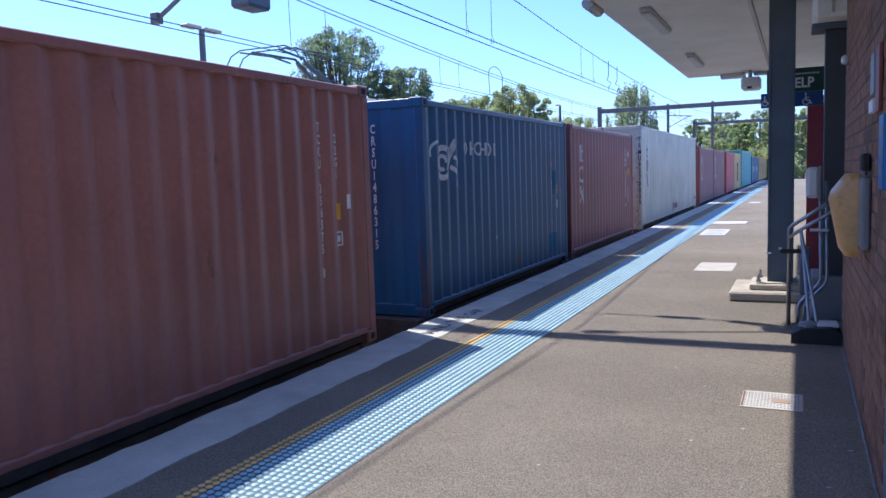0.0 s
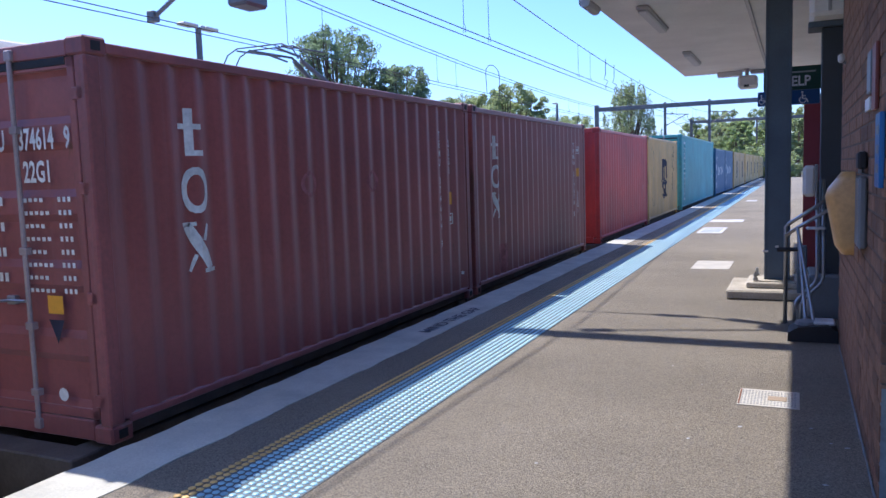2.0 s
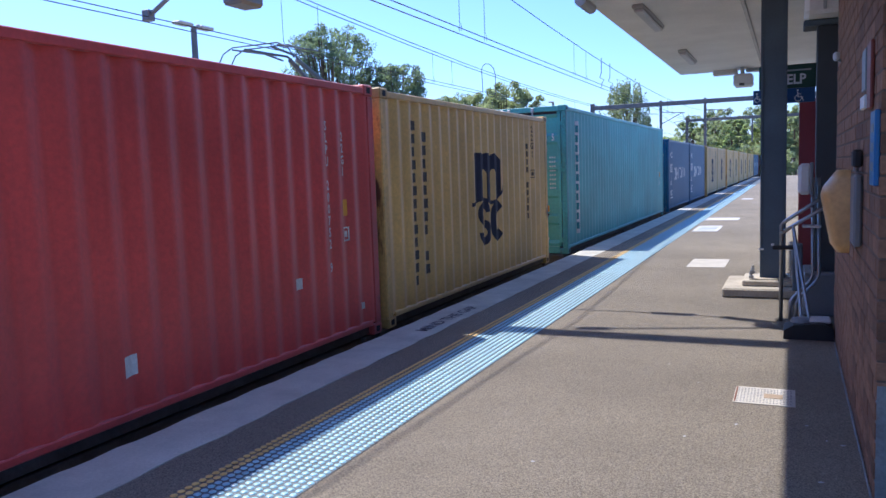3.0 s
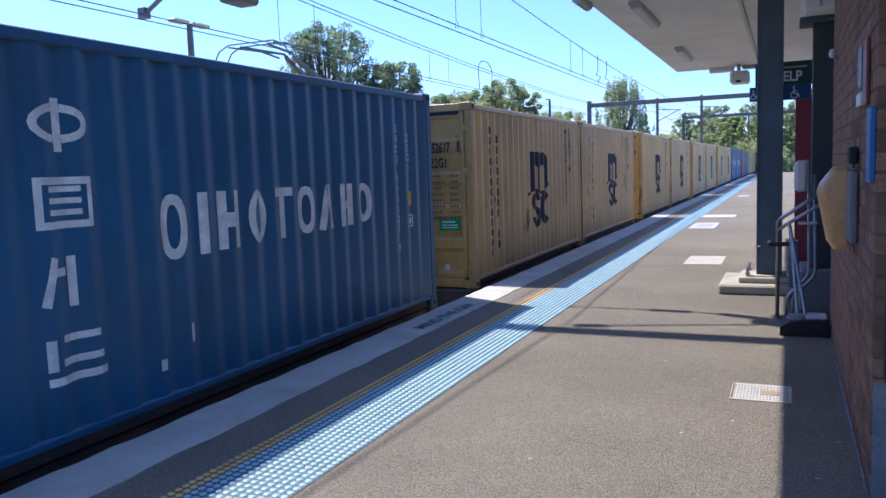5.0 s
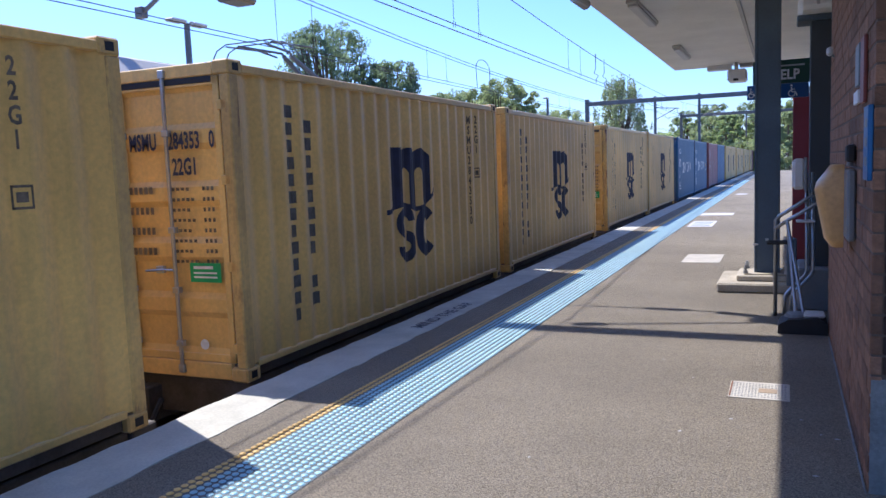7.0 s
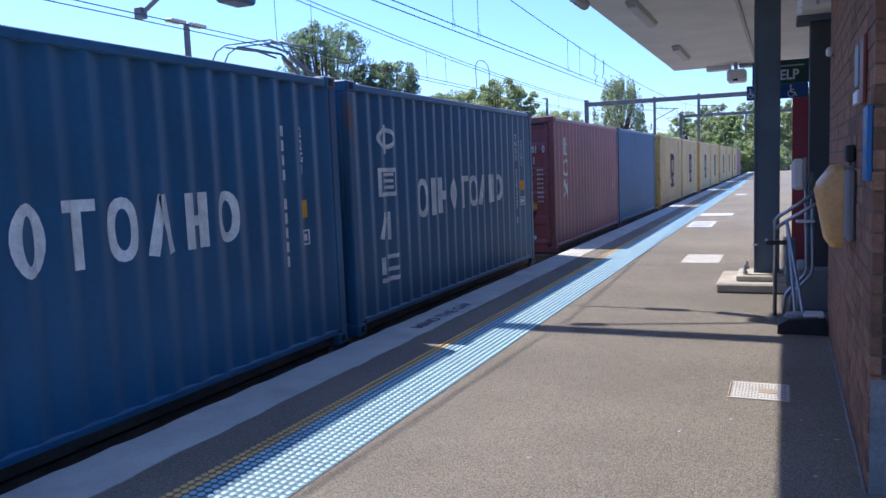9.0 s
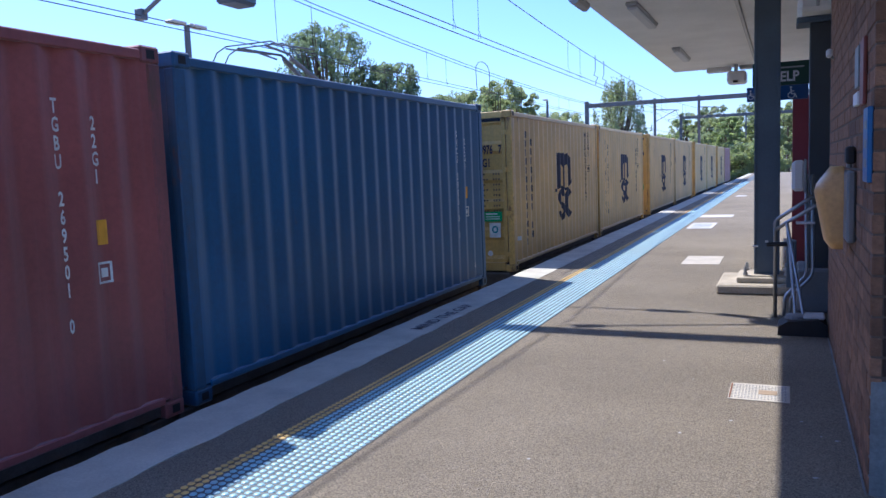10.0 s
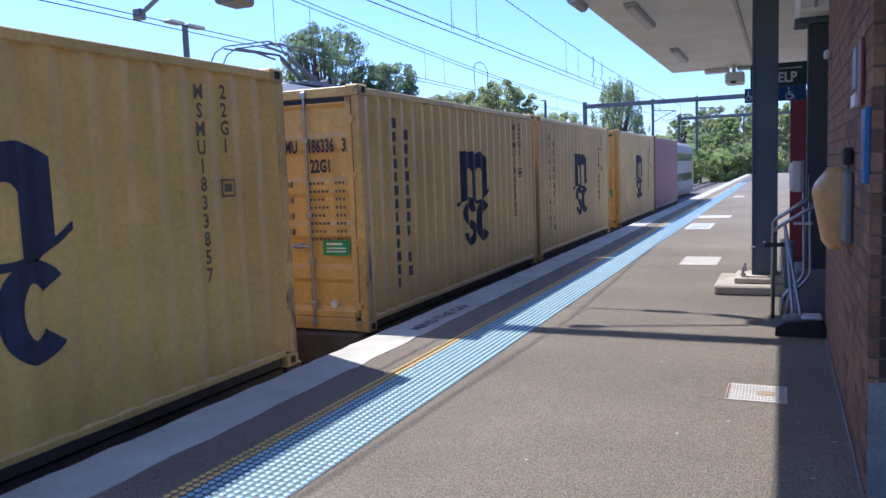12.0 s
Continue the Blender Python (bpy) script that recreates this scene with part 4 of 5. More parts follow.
# wagon number, slot, maker's arguments
LOADS = [
    (-1, 1, S20, H86, BROWN, "rusty brown corrugated container with white serial, on rail wagon", "plain", "TCKU3565758", "22G1", "none", ""),
    (0, 0, S20, H86, BLUE, "blue corrugated container with white horse-like mark, on rail wagon", "horse", "CRSU1486315", "22G1", "panel", "CRSU1486315"),
    (0, 1, S20, H86, MAROON, TALL_L, "tall", "TEMU5135236", "22G1", "none", ""),
    (1, 0, S40, H96, WHITE, "dirty white forty-foot refrigerated container with dark upright mark", "pale", "", "45R1", "reefer", ""),
    (2, 0, S20, H86, MAROON, TALL_L, "tall", "TEMU3746149", "22G1", "door", "374614 9"),
    (2, 1, S20, H86, MAROON, TALL_L, "tall", "TEMU2175765", "22G1", "none", ""),
    (3, 0, S20, H86, RED, "bright red corrugated container with white serial, on rail wagon", "plain", "SLPU2007529", "22G1", "panel", "SLPU2007529"),
    (3, 1, S20, H86, YELLOW, COMB_L, "comb", "", "22G1", "none", ""),
    (4, 0, S40, H96, TEAL, "teal high-cube forty-foot container with a white name strip", "strip", "", "45G1", "door", "8778 5"),
    (5, 0, S20, H86, NAVY, BLOCK_L, "blocks", "SNCU2932017", "22G1", "door", "293201 7"),
    (5, 1, S20, H86, NAVY, BLOCK_L, "blocks", "SNCU2931217", "22G1", "none", ""),
    (6, 0, S20, H86, YELLOW_WORN, WORN_L, "comb", "MEDU6526171", "22G1", "door", "652617 1"),
    (6, 1, S20, H86, YELLOW_WORN, WORN_L, "comb", "MEDU3636034", "22G1", "none", ""),
    (7, 0, S20, H86, YELLOW, COMB_L, "comb", "MSDU2848109", "22G1", "door", "284810 9"),
    (7, 1, S20, H86, YELLOW, COMB_L, "comb", "", "22G1", "none", ""),
    (8, 0, S20, H86, YELLOW, COMB_L, "comb", "MSMU2843530", "22G1", "door", "284353 0"),
    (8, 1, S20, H86, YELLOW, COMB_L, "comb", "", "22G1", "none", ""),
    (9, 0, S20, H86, YELLOW, COMB_L, "comb", "", "22G1", "door", ""),
    (9, 1, S20, H86, YELLOW, COMB_L, "comb", "", "22G1", "none", ""),
    (10, 0, S20, H86, NAVY, BLOCK_L, "blocks", "", "22G1", "door", "228107 1"),
    (10, 1, S20, H86, NAVY, BLOCK_L, "blocks", "SNBU2283275", "22G1", "none", ""),
    (11, 0, S20, H86, MAROON, TALL_L, "tall", "TGBU2695010", "22G1", "door", "269501 0"),
    (11, 1, S20, H86, BLUE, "plain blue corrugated container with white serial, on rail wagon", "plain", "SNCU2963131", "22G1", "none", ""),
    (12, 0, S20, H86, YELLOW, COMB_L, "comb", "MEDU2509767", "22G1", "door", "250976 7"),
    (12, 1, S20, H86, YELLOW, COMB_L, "comb", "", "22G1", "none", ""),
    (13, 0, S20, H86, YELLOW, COMB_L, "comb", "MEDU2698844", "22G1", "door", "269884 4"),
    (13, 1, S20, H86, YELLOW, COMB_L, "comb", "MSMU1833857", "22G1", "none", ""),
    (14, 0, S20, H86, YELLOW, COMB_L, "comb", "MSMU1863363", "22G1", "door", "186336 3"),
    (14, 1, S20, H86, YELLOW, COMB_L, "comb", "", "22G1", "none", ""),
    (15, 0, S20, H86, YELLOW, COMB_L, "comb", "", "22G1", "door", ""),
    (15, 1, S20, H86, MAROON, "dull maroon corrugated container at the end of the train", "plain", "", "22G1", "none", ""),
]
moving = []
# loads that sit a hand's breadth off their regular place
SHIFT = {"TCKU3565758": 0.08, "TEMU5135236": 0.06, "TEMU2175765": 0.06, "SLPU2007529": 0.05, "MEDU3636034": -0.08, "MSDU2848109": -0.09, "MSMU2843530": -0.24, "TEMU3746149": 0.14, "TGBU2695010": 0.08}
for k, slot, L, H, m, lab, style, code, size_code, end, end_code in LOADS:
    moving.append((container(L, H, m, lab, style, code, size_code, end, end_code), 8.13 + 13.76 * k + 6.33 * slot + SHIFT.get(code, 0.0), DECK))
first_wagon = container_wagon()
moving.append((first_wagon, 8.13 - 13.76, DECK))
for k in range(0, 16):
    moving.append((copy_thing(first_wagon, Matrix.Identity(4)), 8.13 + 13.76 * k, DECK))


# ---- passenger train standing on the far track ----
Geo.lift = -0.113
def passenger_car(y0, y1, cab, panto):
    t = thing("passenger_car", "silver double-deck electric train car standing at the far platform", "train car", group="standing passenger train")
    cx, hw = FAR_X, 1.50
    prof = [(-hw + 0.08, -0.95), (-hw, -0.6), (-hw, 2.55), (-hw + 0.12, 2.95), (hw - 0.12, 2.95), (hw, 2.55), (hw, -0.6), (hw - 0.08, -0.95)]
    prof = [(cx + a, b) for a, b in prof]
    part("body", Geo().prism(prof, 1, y0 + 0.3, y1 - (1.5 if cab else 0.3)), TRAIN_SILVER, t)
    roof = [(cx - hw + 0.10, 2.92), (cx - 1.0, 3.22), (cx - 0.4, 3.36), (cx + 0.4, 3.36), (cx + 1.0, 3.22), (cx + hw - 0.10, 2.92)]
    part("roof", Geo().prism(roof, 1, y0 + 0.3, y1 - (1.5 if cab else 0.3)), TRAIN_ROOF, t)
    if cab:
        g = Geo()
        a, n = prof, len(prof)
        nose = [(cx + (x - cx) * 0.86, z if z < 1.0 else z * 0.93 - 0.05) for x, z in prof]
        g.add([(x, y1 - 1.5, z) for x, z in prof] + [(x, y1 - (0.9 if z > 2 else 0.1), z) for x, z in nose],
              [(i, (i + 1) % n, n + (i + 1) % n, n + i) for i in range(n)] + [tuple(n + i for i in range(n))])
        part("cab_front", g, TRAIN_SILVER, t)
        g = Geo()
        n = len(roof)
        g.add([(x, y1 - 1.5, z) for x, z in roof] + [(cx + (x - cx) * 0.85, y1 - 0.85, z * 0.93 - 0.05) for x, z in roof],
              [(i, (i + 1) % n, n + (i + 1) % n, n + i) for i in range(n)] + [tuple(n + i for i in range(n))])
        part("cab_roof", g, TRAIN_ROOF, t)
    win = Geo().box(0, 0.02, 0, 1.3, 0, 0.62, 0.008).mesh("window", GLASS_DARK)
    n = 9
    for lev, z in ((0, 0.12), (1, 1.72)):
        for i in range(n):
            y = y0 + 3.0 + i * (y1 - y0 - 6.4) / (n - 1) * 0.92
            put("window", win, t, m=pose(cx + hw - 0.008, y, z))
    for y in (y0 + 1.2, y1 - 3.2):
        part("door", Geo().box(cx + hw - 0.01, cx + hw + 0.015, y, y + 1.4, -0.1, 1.95, 0.006), TRAIN_YELLOW, t)
    g = Geo()
    for z in (-0.45, -0.25, 0.95, 1.15, 1.35, 2.45):
        g.box(cx + hw - 0.005, cx + hw + 0.012, y0 + 0.4, y1 - 1.6, z, z + 0.03)
    part("fluting", g, TRAIN_SILVER, t)
    for y in (y0 + 3.0, y1 - 3.4):
        g = Geo().box(cx - 1.1, cx + 1.1, y - 1.5, y + 1.5, -0.98, -0.62, 0.03)
        for dy in (-1.05, 1.05):
            for s in (-0.75, 0.75):
                g.tube([(cx + s - 0.06, y + dy, -0.68), (cx + s + 0.06, y + dy, -0.68)], 0.42, 16)
        part("bogie", g, DARK_STEEL, t)
    if panto:
        p = part("pantograph", Geo().box(cx - 0.5, cx + 0.5, 12.9, 14.3, 3.38, 3.46, 0.01), MAST, t)
        g = Geo()
        for s in (-0.08, 0.08):
            g.tube([(cx + s * 3, 13.95, 3.46), (cx + s * 2, 13.75, 3.56), (cx + s, 12.95, 3.92)], 0.045, 8)
        g.tube([(cx - 0.3, 13.95, 3.5), (cx + 0.3, 13.95, 3.5)], 0.07, 8)
        part("lower_arm", g, MAST, p)
        g = Geo()
        for s in (-0.05, 0.05):
            g.tube([(cx + s, 13.2, 3.80), (cx + s * 2, 12.9, 3.98), (cx + s * 6, 11.85, 4.0)], 0.025, 6)
        g.tube([(cx, 12.6, 3.86), (cx, 11.9, 3.93)], 0.02, 6)
        part("upper_arm", g, MAST, p)
        g = Geo()
        for y, z in ((11.75, 4.04), (12.1, 4.05)):
            g.tube([(cx - 0.85, y, z - 0.30), (cx - 0.72, y, z - 0.10), (cx - 0.5, y, z), (cx + 0.5, y, z), (cx + 0.72, y, z - 0.10), (cx + 0.85, y, z - 0.30)], 0.014, 6)
        g.tube([(cx - 0.5, 11.75, 4.0), (cx - 0.5, 13.1, 4.06)], 0.018, 6)
        g.tube([(cx + 0.5, 11.75, 4.0), (cx + 0.5, 13.1, 4.06)], 0.018, 6)
        part("contact_head", g, MAST, p)
    return t


passenger_car(55.6, 75.4, True, False)
passenger_car(35.2, 55.0, False, False)
passenger_car(14.8, 34.6, False, False)
passenger_car(-5.6, 14.4, False, True)


# ---- overhead line ----
def carrier(y):
    """Height of the carrying wire between its supports."""
    if y < 9.1:
        y = 18.2 - y
    return 4.62 + 0.00120 * (y - 34.0) ** 2 if y <= 60 else 4.62 + 0.00120 * (y - 86.0) ** 2


def overhead_line(cx, contact_z, drops, twin):
    t = thing("overhead_wire", "dark overhead contact wires hung from a sagging carrier", "overhead wire", group="overhead wires")
    ys = [-14 + 4 * i for i in range(6)] + [9.1] + [10 + 4 * i for i in range(25)]
    for s in (-0.025, 0.025):
        g = Geo().tube([(cx + s * 2.4, -14, contact_z + s), (cx + s * 2.4, 60, contact_z + s), (cx + s * 2.4, 106, contact_z + s)], 0.0085, 5)
        part("contact_wire", g, WIRE, t)
    for s in ((-0.03, 0.03) if twin else (0.0,)):
        part("carrier_wire", Geo().tube([(cx + s, y, carrier(y) + s) for y in ys], 0.0095, 5), WIRE, t)
    for y in drops:
        g = Geo().tube([(cx, y, carrier(y)), (cx - 0.01, y + 0.03, contact_z + 0.14)], 0.0055, 4)
        g.tube([(cx - 0.02, y + 0.03, contact_z), (cx - 0.022, y + 0.03, contact_z + 0.07), (cx, y + 0.03, contact_z + 0.15), (cx + 0.022, y + 0.03, contact_z + 0.07), (cx + 0.02, y + 0.03, contact_z)], 0.005, 4)
        part("dropper", g, WIRE, t)
    return t


near_line = overhead_line(NEAR_X, 4.02, (12.5, 13.7, 20.2, 21.5, 28.5, 30.0, 37, 38.5, 45, 46.5, 53, 54.5), False)
g = Geo()
for y in (23.4, 24.6):
    pts = [(NEAR_X, y, 4.0), (NEAR_X, y + 0.05, 4.12), (NEAR_X + 0.1, y - 0.1, 4.2), (NEAR_X - 0.08, y + 0.12, 4.30), (NEAR_X, y, 4.42), (NEAR_X, y, carrier(y) + 0.1)]
    g.tube(pts, 0.011, 5)
part("jumper", g, WIRE, near_line)
far_line = overhead_line(FAR_X, 4.08, (12.64, 13.9, 19.5, 20.8, 26.1, 27.8, 33.0, 34.7, 41, 42.5, 49, 50.5), True)
g = Geo()
pts = []
for k in range(9):
    a = math.pi * k / 8
    pts.append((FAR_X, 23.8 - 0.62 * math.cos(a), 4.75 + 0.30 * math.sin(a)))
g.tube([(FAR_X, 23.25, 4.1)] + pts + [(FAR_X, 24.4, 4.1)], 0.012, 5)
part("jumper", g, WIRE, far_line)


def insulator(gg, p0, p1, r=0.06):
    p0, p1 = Vector(p0), Vector(p1)
    n = 6
    pts, rad = [], []
    for k in range(2 * n + 1):
        pts.append(p0.lerp(p1, k / (2 * n)))
        rad.append(r if k % 2 else r * 0.5)
    gg.tube(pts, r, 8, radii=rad)


def gantry(y, x0, x1, z, drops, thick=0.30, arms=True, label="grey steel gantry carrying the overhead wires"):
    t = thing("overhead_gantry", label, "gantry", group="overhead gantries")
    for x in (x0, x1):
        part("mast", Geo().box(x - 0.15, x + 0.15, y - 0.15, y + 0.15, -1.6, z + 0.35, 0.02), MAST, t)
    part("boom", Geo().box(x0, x1, y - thick / 2, y + thick / 2, z - thick / 2, z + thick / 2, 0.02), MAST, t)
    for x, bottom in drops:
        part("drop_post", Geo().box(x - 0.09, x + 0.09, y - 0.09, y + 0.09, bottom, z + 0.25, 0.01), MAST, t)
    if arms:
        for x, bottom in drops:
            g = Geo().tube([(x, y, z - 1.5), (x + 1.5, y + 0.2, z - 0.7)], 0.03, 6)
            g.tube([(x, y, z - 0.6), (x + 1.7, y + 0.2, z - 0.72)], 0.03, 6)
            g.tube([(x + 1.5, y + 0.2, z - 0.7), (x + 1.7, y + 0.2, z - 1.25), (x + 0.9, y + 0.2, z - 1.4)], 0.02, 5)
            part("registration_arm", g, MAST, t)
    return t


near_gantry = gantry(9.02, -13.2, 9.0, 7.1, ((-7.05, 4.35), (-2.95, 4.5)), 0.22, False)
part("hung_box", Geo().box(-7.28, -6.92, 8.9, 9.4, 4.05, 4.40, 0.04), MAST, near_gantry)
g = Geo()
g.tube([(FAR_X, 9.2, 4.12), (FAR_X + 0.5, 9.2, 4.40), (-7.05, 9.1, 5.3)], 0.035, 8)
g.box(FAR_X - 0.07, FAR_X + 0.07, 9.13, 9.27, 4.06, 4.22, 0.01)
part("registration_arm", g, MAST, near_gantry)
g = Geo()
g.tube([(-5.0, 9.45, 4.62), (-4.1, 9.43, 4.62)], 0.018, 6)
insulator(g, (-4.1, 9.43, 4.62), (-3.68, 9.41, 4.62), 0.075)
g.tube([(-3.68, 9.41, 4.62), (-3.40, 9.36, 4.62)], 0.018, 6)
insulator(g, (-3.40, 9.36, 4.62), (-2.98, 9.2, 4.66), 0.085)
part("steady_arm", g, INSULATOR, near_gantry)
g = Geo()
insulator(g, (-5.75, 9.05, 6.45), (-5.35, 9.03, 6.20), 0.075)
g.tube([(-5.35, 9.03, 6.20), (-2.95, 9.0, 4.75)], 0.024, 6)
part("stay_rod", g, INSULATOR, near_gantry)

gantry(60.0, -14.02, 3.2, 6.15, ((-8.91, 3.2), (-5.77, 2.4)), 0.32)
gantry(98.0, -11.5, 4.5, 6.85, ((-4.2, 4.0),), 0.34)


# ---- lamp posts on the far platform ----
def platform_lamp(x, y, top, double):
    t = thing("platform_lamp", "slim grey lamp post with flat lantern on the far platform", "lamp post", group="platform lamps")
    part("pole", Geo().tube([(x, y, -0.02), (x, y, top - 0.3), (x, y, top)], 0.07, 10, radii=[0.10, 0.075, 0.07]), MAST, t)
    g = Geo()
    for s in ((-1, 1) if double else (-1,)):
        g.box(min(x, x + 0.08), max(x, x + 0.08), min(y + 0.06 * s, y + 0.55 * s), max(y + 0.06 * s, y + 0.55 * s), top - 0.04, top + 0.06, 0.02)
        g.box(x - 0.14, x + 0.14, min(y + 0.15 * s, y + 0.62 * s), max(y + 0.15 * s, y + 0.62 * s), top - 0.03, top + 0.05, 0.03)
    part("lantern", g, LIGHT_CASE, t)


platform_lamp(-13.5, 15.4, 5.42, True)
platform_lamp(-13.5, 47.2, 5.70, False)
platform_lamp(-13.5, -2.0, 5.5, False)


# ---- trees ----
Geo.lift = 0.0
def tree(x, y, base, height, spread, seed, leaf, label, name="tree", clumps=46, per=110, size=0.16, low=0.35, flat=0.8, puff=0.27, crown_mid=0.62, crown_half=0.42):
    rg = np.random.RandomState(seed)
    t = thing(name, label, "tree", pose(x, y, base))
    g = Geo()
    lean = rg.uniform(-0.06, 0.06, 2) * height
    trunk = [(lean[0] * k, lean[1] * k, height * 0.78 * k) for k in (0, 0.25, 0.5, 0.75, 1.0)]
    g.tube(trunk, 0.2, 7, radii=[height * 0.028 * (1 - 0.8 * k) for k in (0, 0.25, 0.5, 0.75, 1.0)])
    cents = []
    for i in range(clumps):
        a = rg.uniform(0, 2 * np.pi)
        h = low + (1 - low) * rg.uniform(0, 1) ** 0.85
        r = spread * math.sqrt(max(0.05, 1 - ((h - crown_mid) / crown_half) ** 2)) * rg.uniform(0.2, 1.0) ** 0.6
        c = Vector((lean[0] * h + r * math.cos(a), lean[1] * h + r * math.sin(a), height * h))
        cents.append((c, rg.uniform(0.55, 1.2)))
        if i % 3 == 0:
            k = rg.uniform(0.35, 0.7)
            s = Vector((lean[0] * k, lean[1] * k, height * 0.78 * k))
            mid = s.lerp(c, 0.5) + Vector((0, 0, -0.04 * height))
            g.tube([s, mid, c], 0.05, 5, radii=[height * 0.010, height * 0.006, height * 0.002])
    part("trunk", g, BARK, t)
    n = clumps * per
    cc = np.array([c[0] for c in cents]).repeat(per, 0)
    sc = np.array([c[1] for c in cents]).repeat(per)
    p = rg.normal(0, 1, (n, 3))
    p /= np.linalg.norm(p, axis=1)[:, None]
    rad = rg.uniform(0.25, 1.0, n) ** 0.5 * sc * spread * puff
    p = cc + p * rad[:, None] * np.array([1, 1, flat])
    d1 = rg.normal(0, 1, (n, 3))
    d1 /= np.linalg.norm(d1, axis=1)[:, None]
    d2 = np.cross(d1, rg.normal(0, 1, (n, 3)))
    d2 /= np.linalg.norm(d2, axis=1)[:, None] + 1e-9
    s = size * rg.uniform(0.6, 1.4, n)[:, None]
    v = np.stack([p - d1 * s, p + d2 * s * 0.45, p + d1 * s, p - d2 * s * 0.45], 1).reshape(-1, 3)
    f = np.arange(4 * n).reshape(-1, 4)
    me = bpy.data.meshes.new("crown")
    me.from_pydata(v.tolist(), [], f.tolist())
    me.materials.append(leaf)
    put("crown", me, t)
    return t


GUM = "dark green gum tree with open crown behind the far platform"
for x, y, h, sp, sd, n, low in ((-25.1, 40, 11.7, 2.75, 3, 190, 0.62), (-20.9, 40, 9.2, 1.55, 4, 110, 0.62), (-22.7, 41, 9.3, 1.35, 6, 90, 0.58)):
    tree(x, y, -1.6, h, sp, sd, LEAF, GUM, clumps=n, per=75, size=0.085, low=low, puff=0.16 if sp > 2 else 0.22, crown_mid=0.5 + 0.5 * low, crown_half=0.62 * (1 - low))
BUSH = "pale green leafy tree beyond the far platform"
for i, (x, y, h, s, m) in enumerate(((-20.6, 46, 7.7, 2.0, LEAF_GREY), (-19.0, 46, 7.9, 2.0, LEAF_GREY), (-17.6, 47, 7.9, 2.0, LEAF_GREY), (-16.2, 42, 7.5, 1.9, LEAF_PALE), (-14.9, 41, 7.8, 1.9, LEAF_PALE),
                                     (-13.7, 42, 7.2, 1.5, LEAF_PALE), (-18.6, 72, 8.0, 2.6, LEAF_PALE), (-21.5, 75, 8.4, 2.6, LEAF_GREY))):
    tree(x, y, -1.6, h, s, 20 + i, m, BUSH, clumps=130, per=110, size=0.075, low=0.25, puff=0.16)
tree(-17.0, 90, -1.6, 12.0, 3.7, 31, LEAF_GREY, "grey-green feathery she-oak beyond the gantry", clumps=210, per=90, size=0.12, low=0.18, flat=4.6, puff=0.085, crown_mid=0.42, crown_half=0.6)
WOOD = "tall green tree in the wood at the end of the line"
rg = random.Random(77)
for i in range(26):
    f = i / 25
    y = rg.uniform(120, 190)
    px = -11.0 + 19 * f
    x = px * y / 100 + rg.uniform(-2, 2)
    h = (6.9 + 0.9 * f + rg.uniform(-1.2, 0.5)) * y / 100 + 1.6
    tree(x, y, -1.6, h, 0.30 * h, 50 + i, (LEAF_BRIGHT, LEAF_GREY, LEAF_PALE, LEAF_GREY)[i % 4], WOOD, clumps=90, per=70, size=0.20, low=0.12, puff=0.15)
for i in range(18):
    y = rg.uniform(112, 130)
    x = -17.5 + i * 0.92 + rg.uniform(-0.5, 0.5)
    tree(x, y, -1.6, rg.uniform(5.2, 7.4) - 0.1 * i, 2.4, 90 + i, (LEAF_BRIGHT, LEAF_PALE)[i % 2], "bright green shrub beside the far end of the track", "shrub", clumps=40, per=70, size=0.2, low=0.08)

# ---- canopy, on the platform plan ----
Geo.unit = PLAN
CZ, CX0, CY0, CY1 = 3.60, -2.28, -1.0, 18.2
g = Geo().box(CX0, 0.42, CY0, CY1, CZ, CZ + 0.10, 0.02)
g.box(0.42, 6, CY0, CY1, CZ, CZ + 0.10, 0.02)
tagged(put("canopy_ceiling", g.mesh("canopy_ceiling", SOFFIT)), "cream painted platform canopy soffit", "ceiling", "", "structure")
g = Geo().box(CX0 - 0.05, 6.2, CY0 - 0.05, CY1 + 0.05, CZ + 0.11, CZ + 0.30, 0.03)
tagged(put("canopy_roof", g.mesh("canopy_roof", FASCIA)), "dark sheet roof of the platform canopy", "roof", "", "structure")
g = Geo().box(-0.585, -0.535, CY0 + 0.02, CY1 - 0.02, CZ - 0.04, CZ, 0.006)
tagged(put("trim_batten", g.mesh("trim_batten", LIGHT_CASE)), "grey joint batten along the canopy soffit", "trim", "", "structure")
g = Geo().tube([(CX0 + 0.0, 9.2, CZ - 0.02), (CX0 + 0.0, 9.75, CZ - 0.02)], 0.07, 12)
t = thing("gutter_outlet", "grey round gutter outlet at the canopy edge", "gutter")
part("pipe", g, LIGHT_CASE, t)


def strip_light(x, y0, y1, w=0.10, across=False):
    t = thing("strip_light", "grey strip light fitting under the canopy", "ceiling light", group="canopy lights")
    part("case", Geo().box(x - w / 2, x + w / 2, y0, y1, CZ - 0.05, CZ, 0.012), LIGHT_CASE, t)
    part("diffuser", Geo().box(x - w / 2 + 0.015, x + w / 2 - 0.015, y0 + 0.05, y1 - 0.05, CZ - 0.09, CZ - 0.05, 0.015), PLASTIC_WHITE, t, "cloudy plastic diffuser")


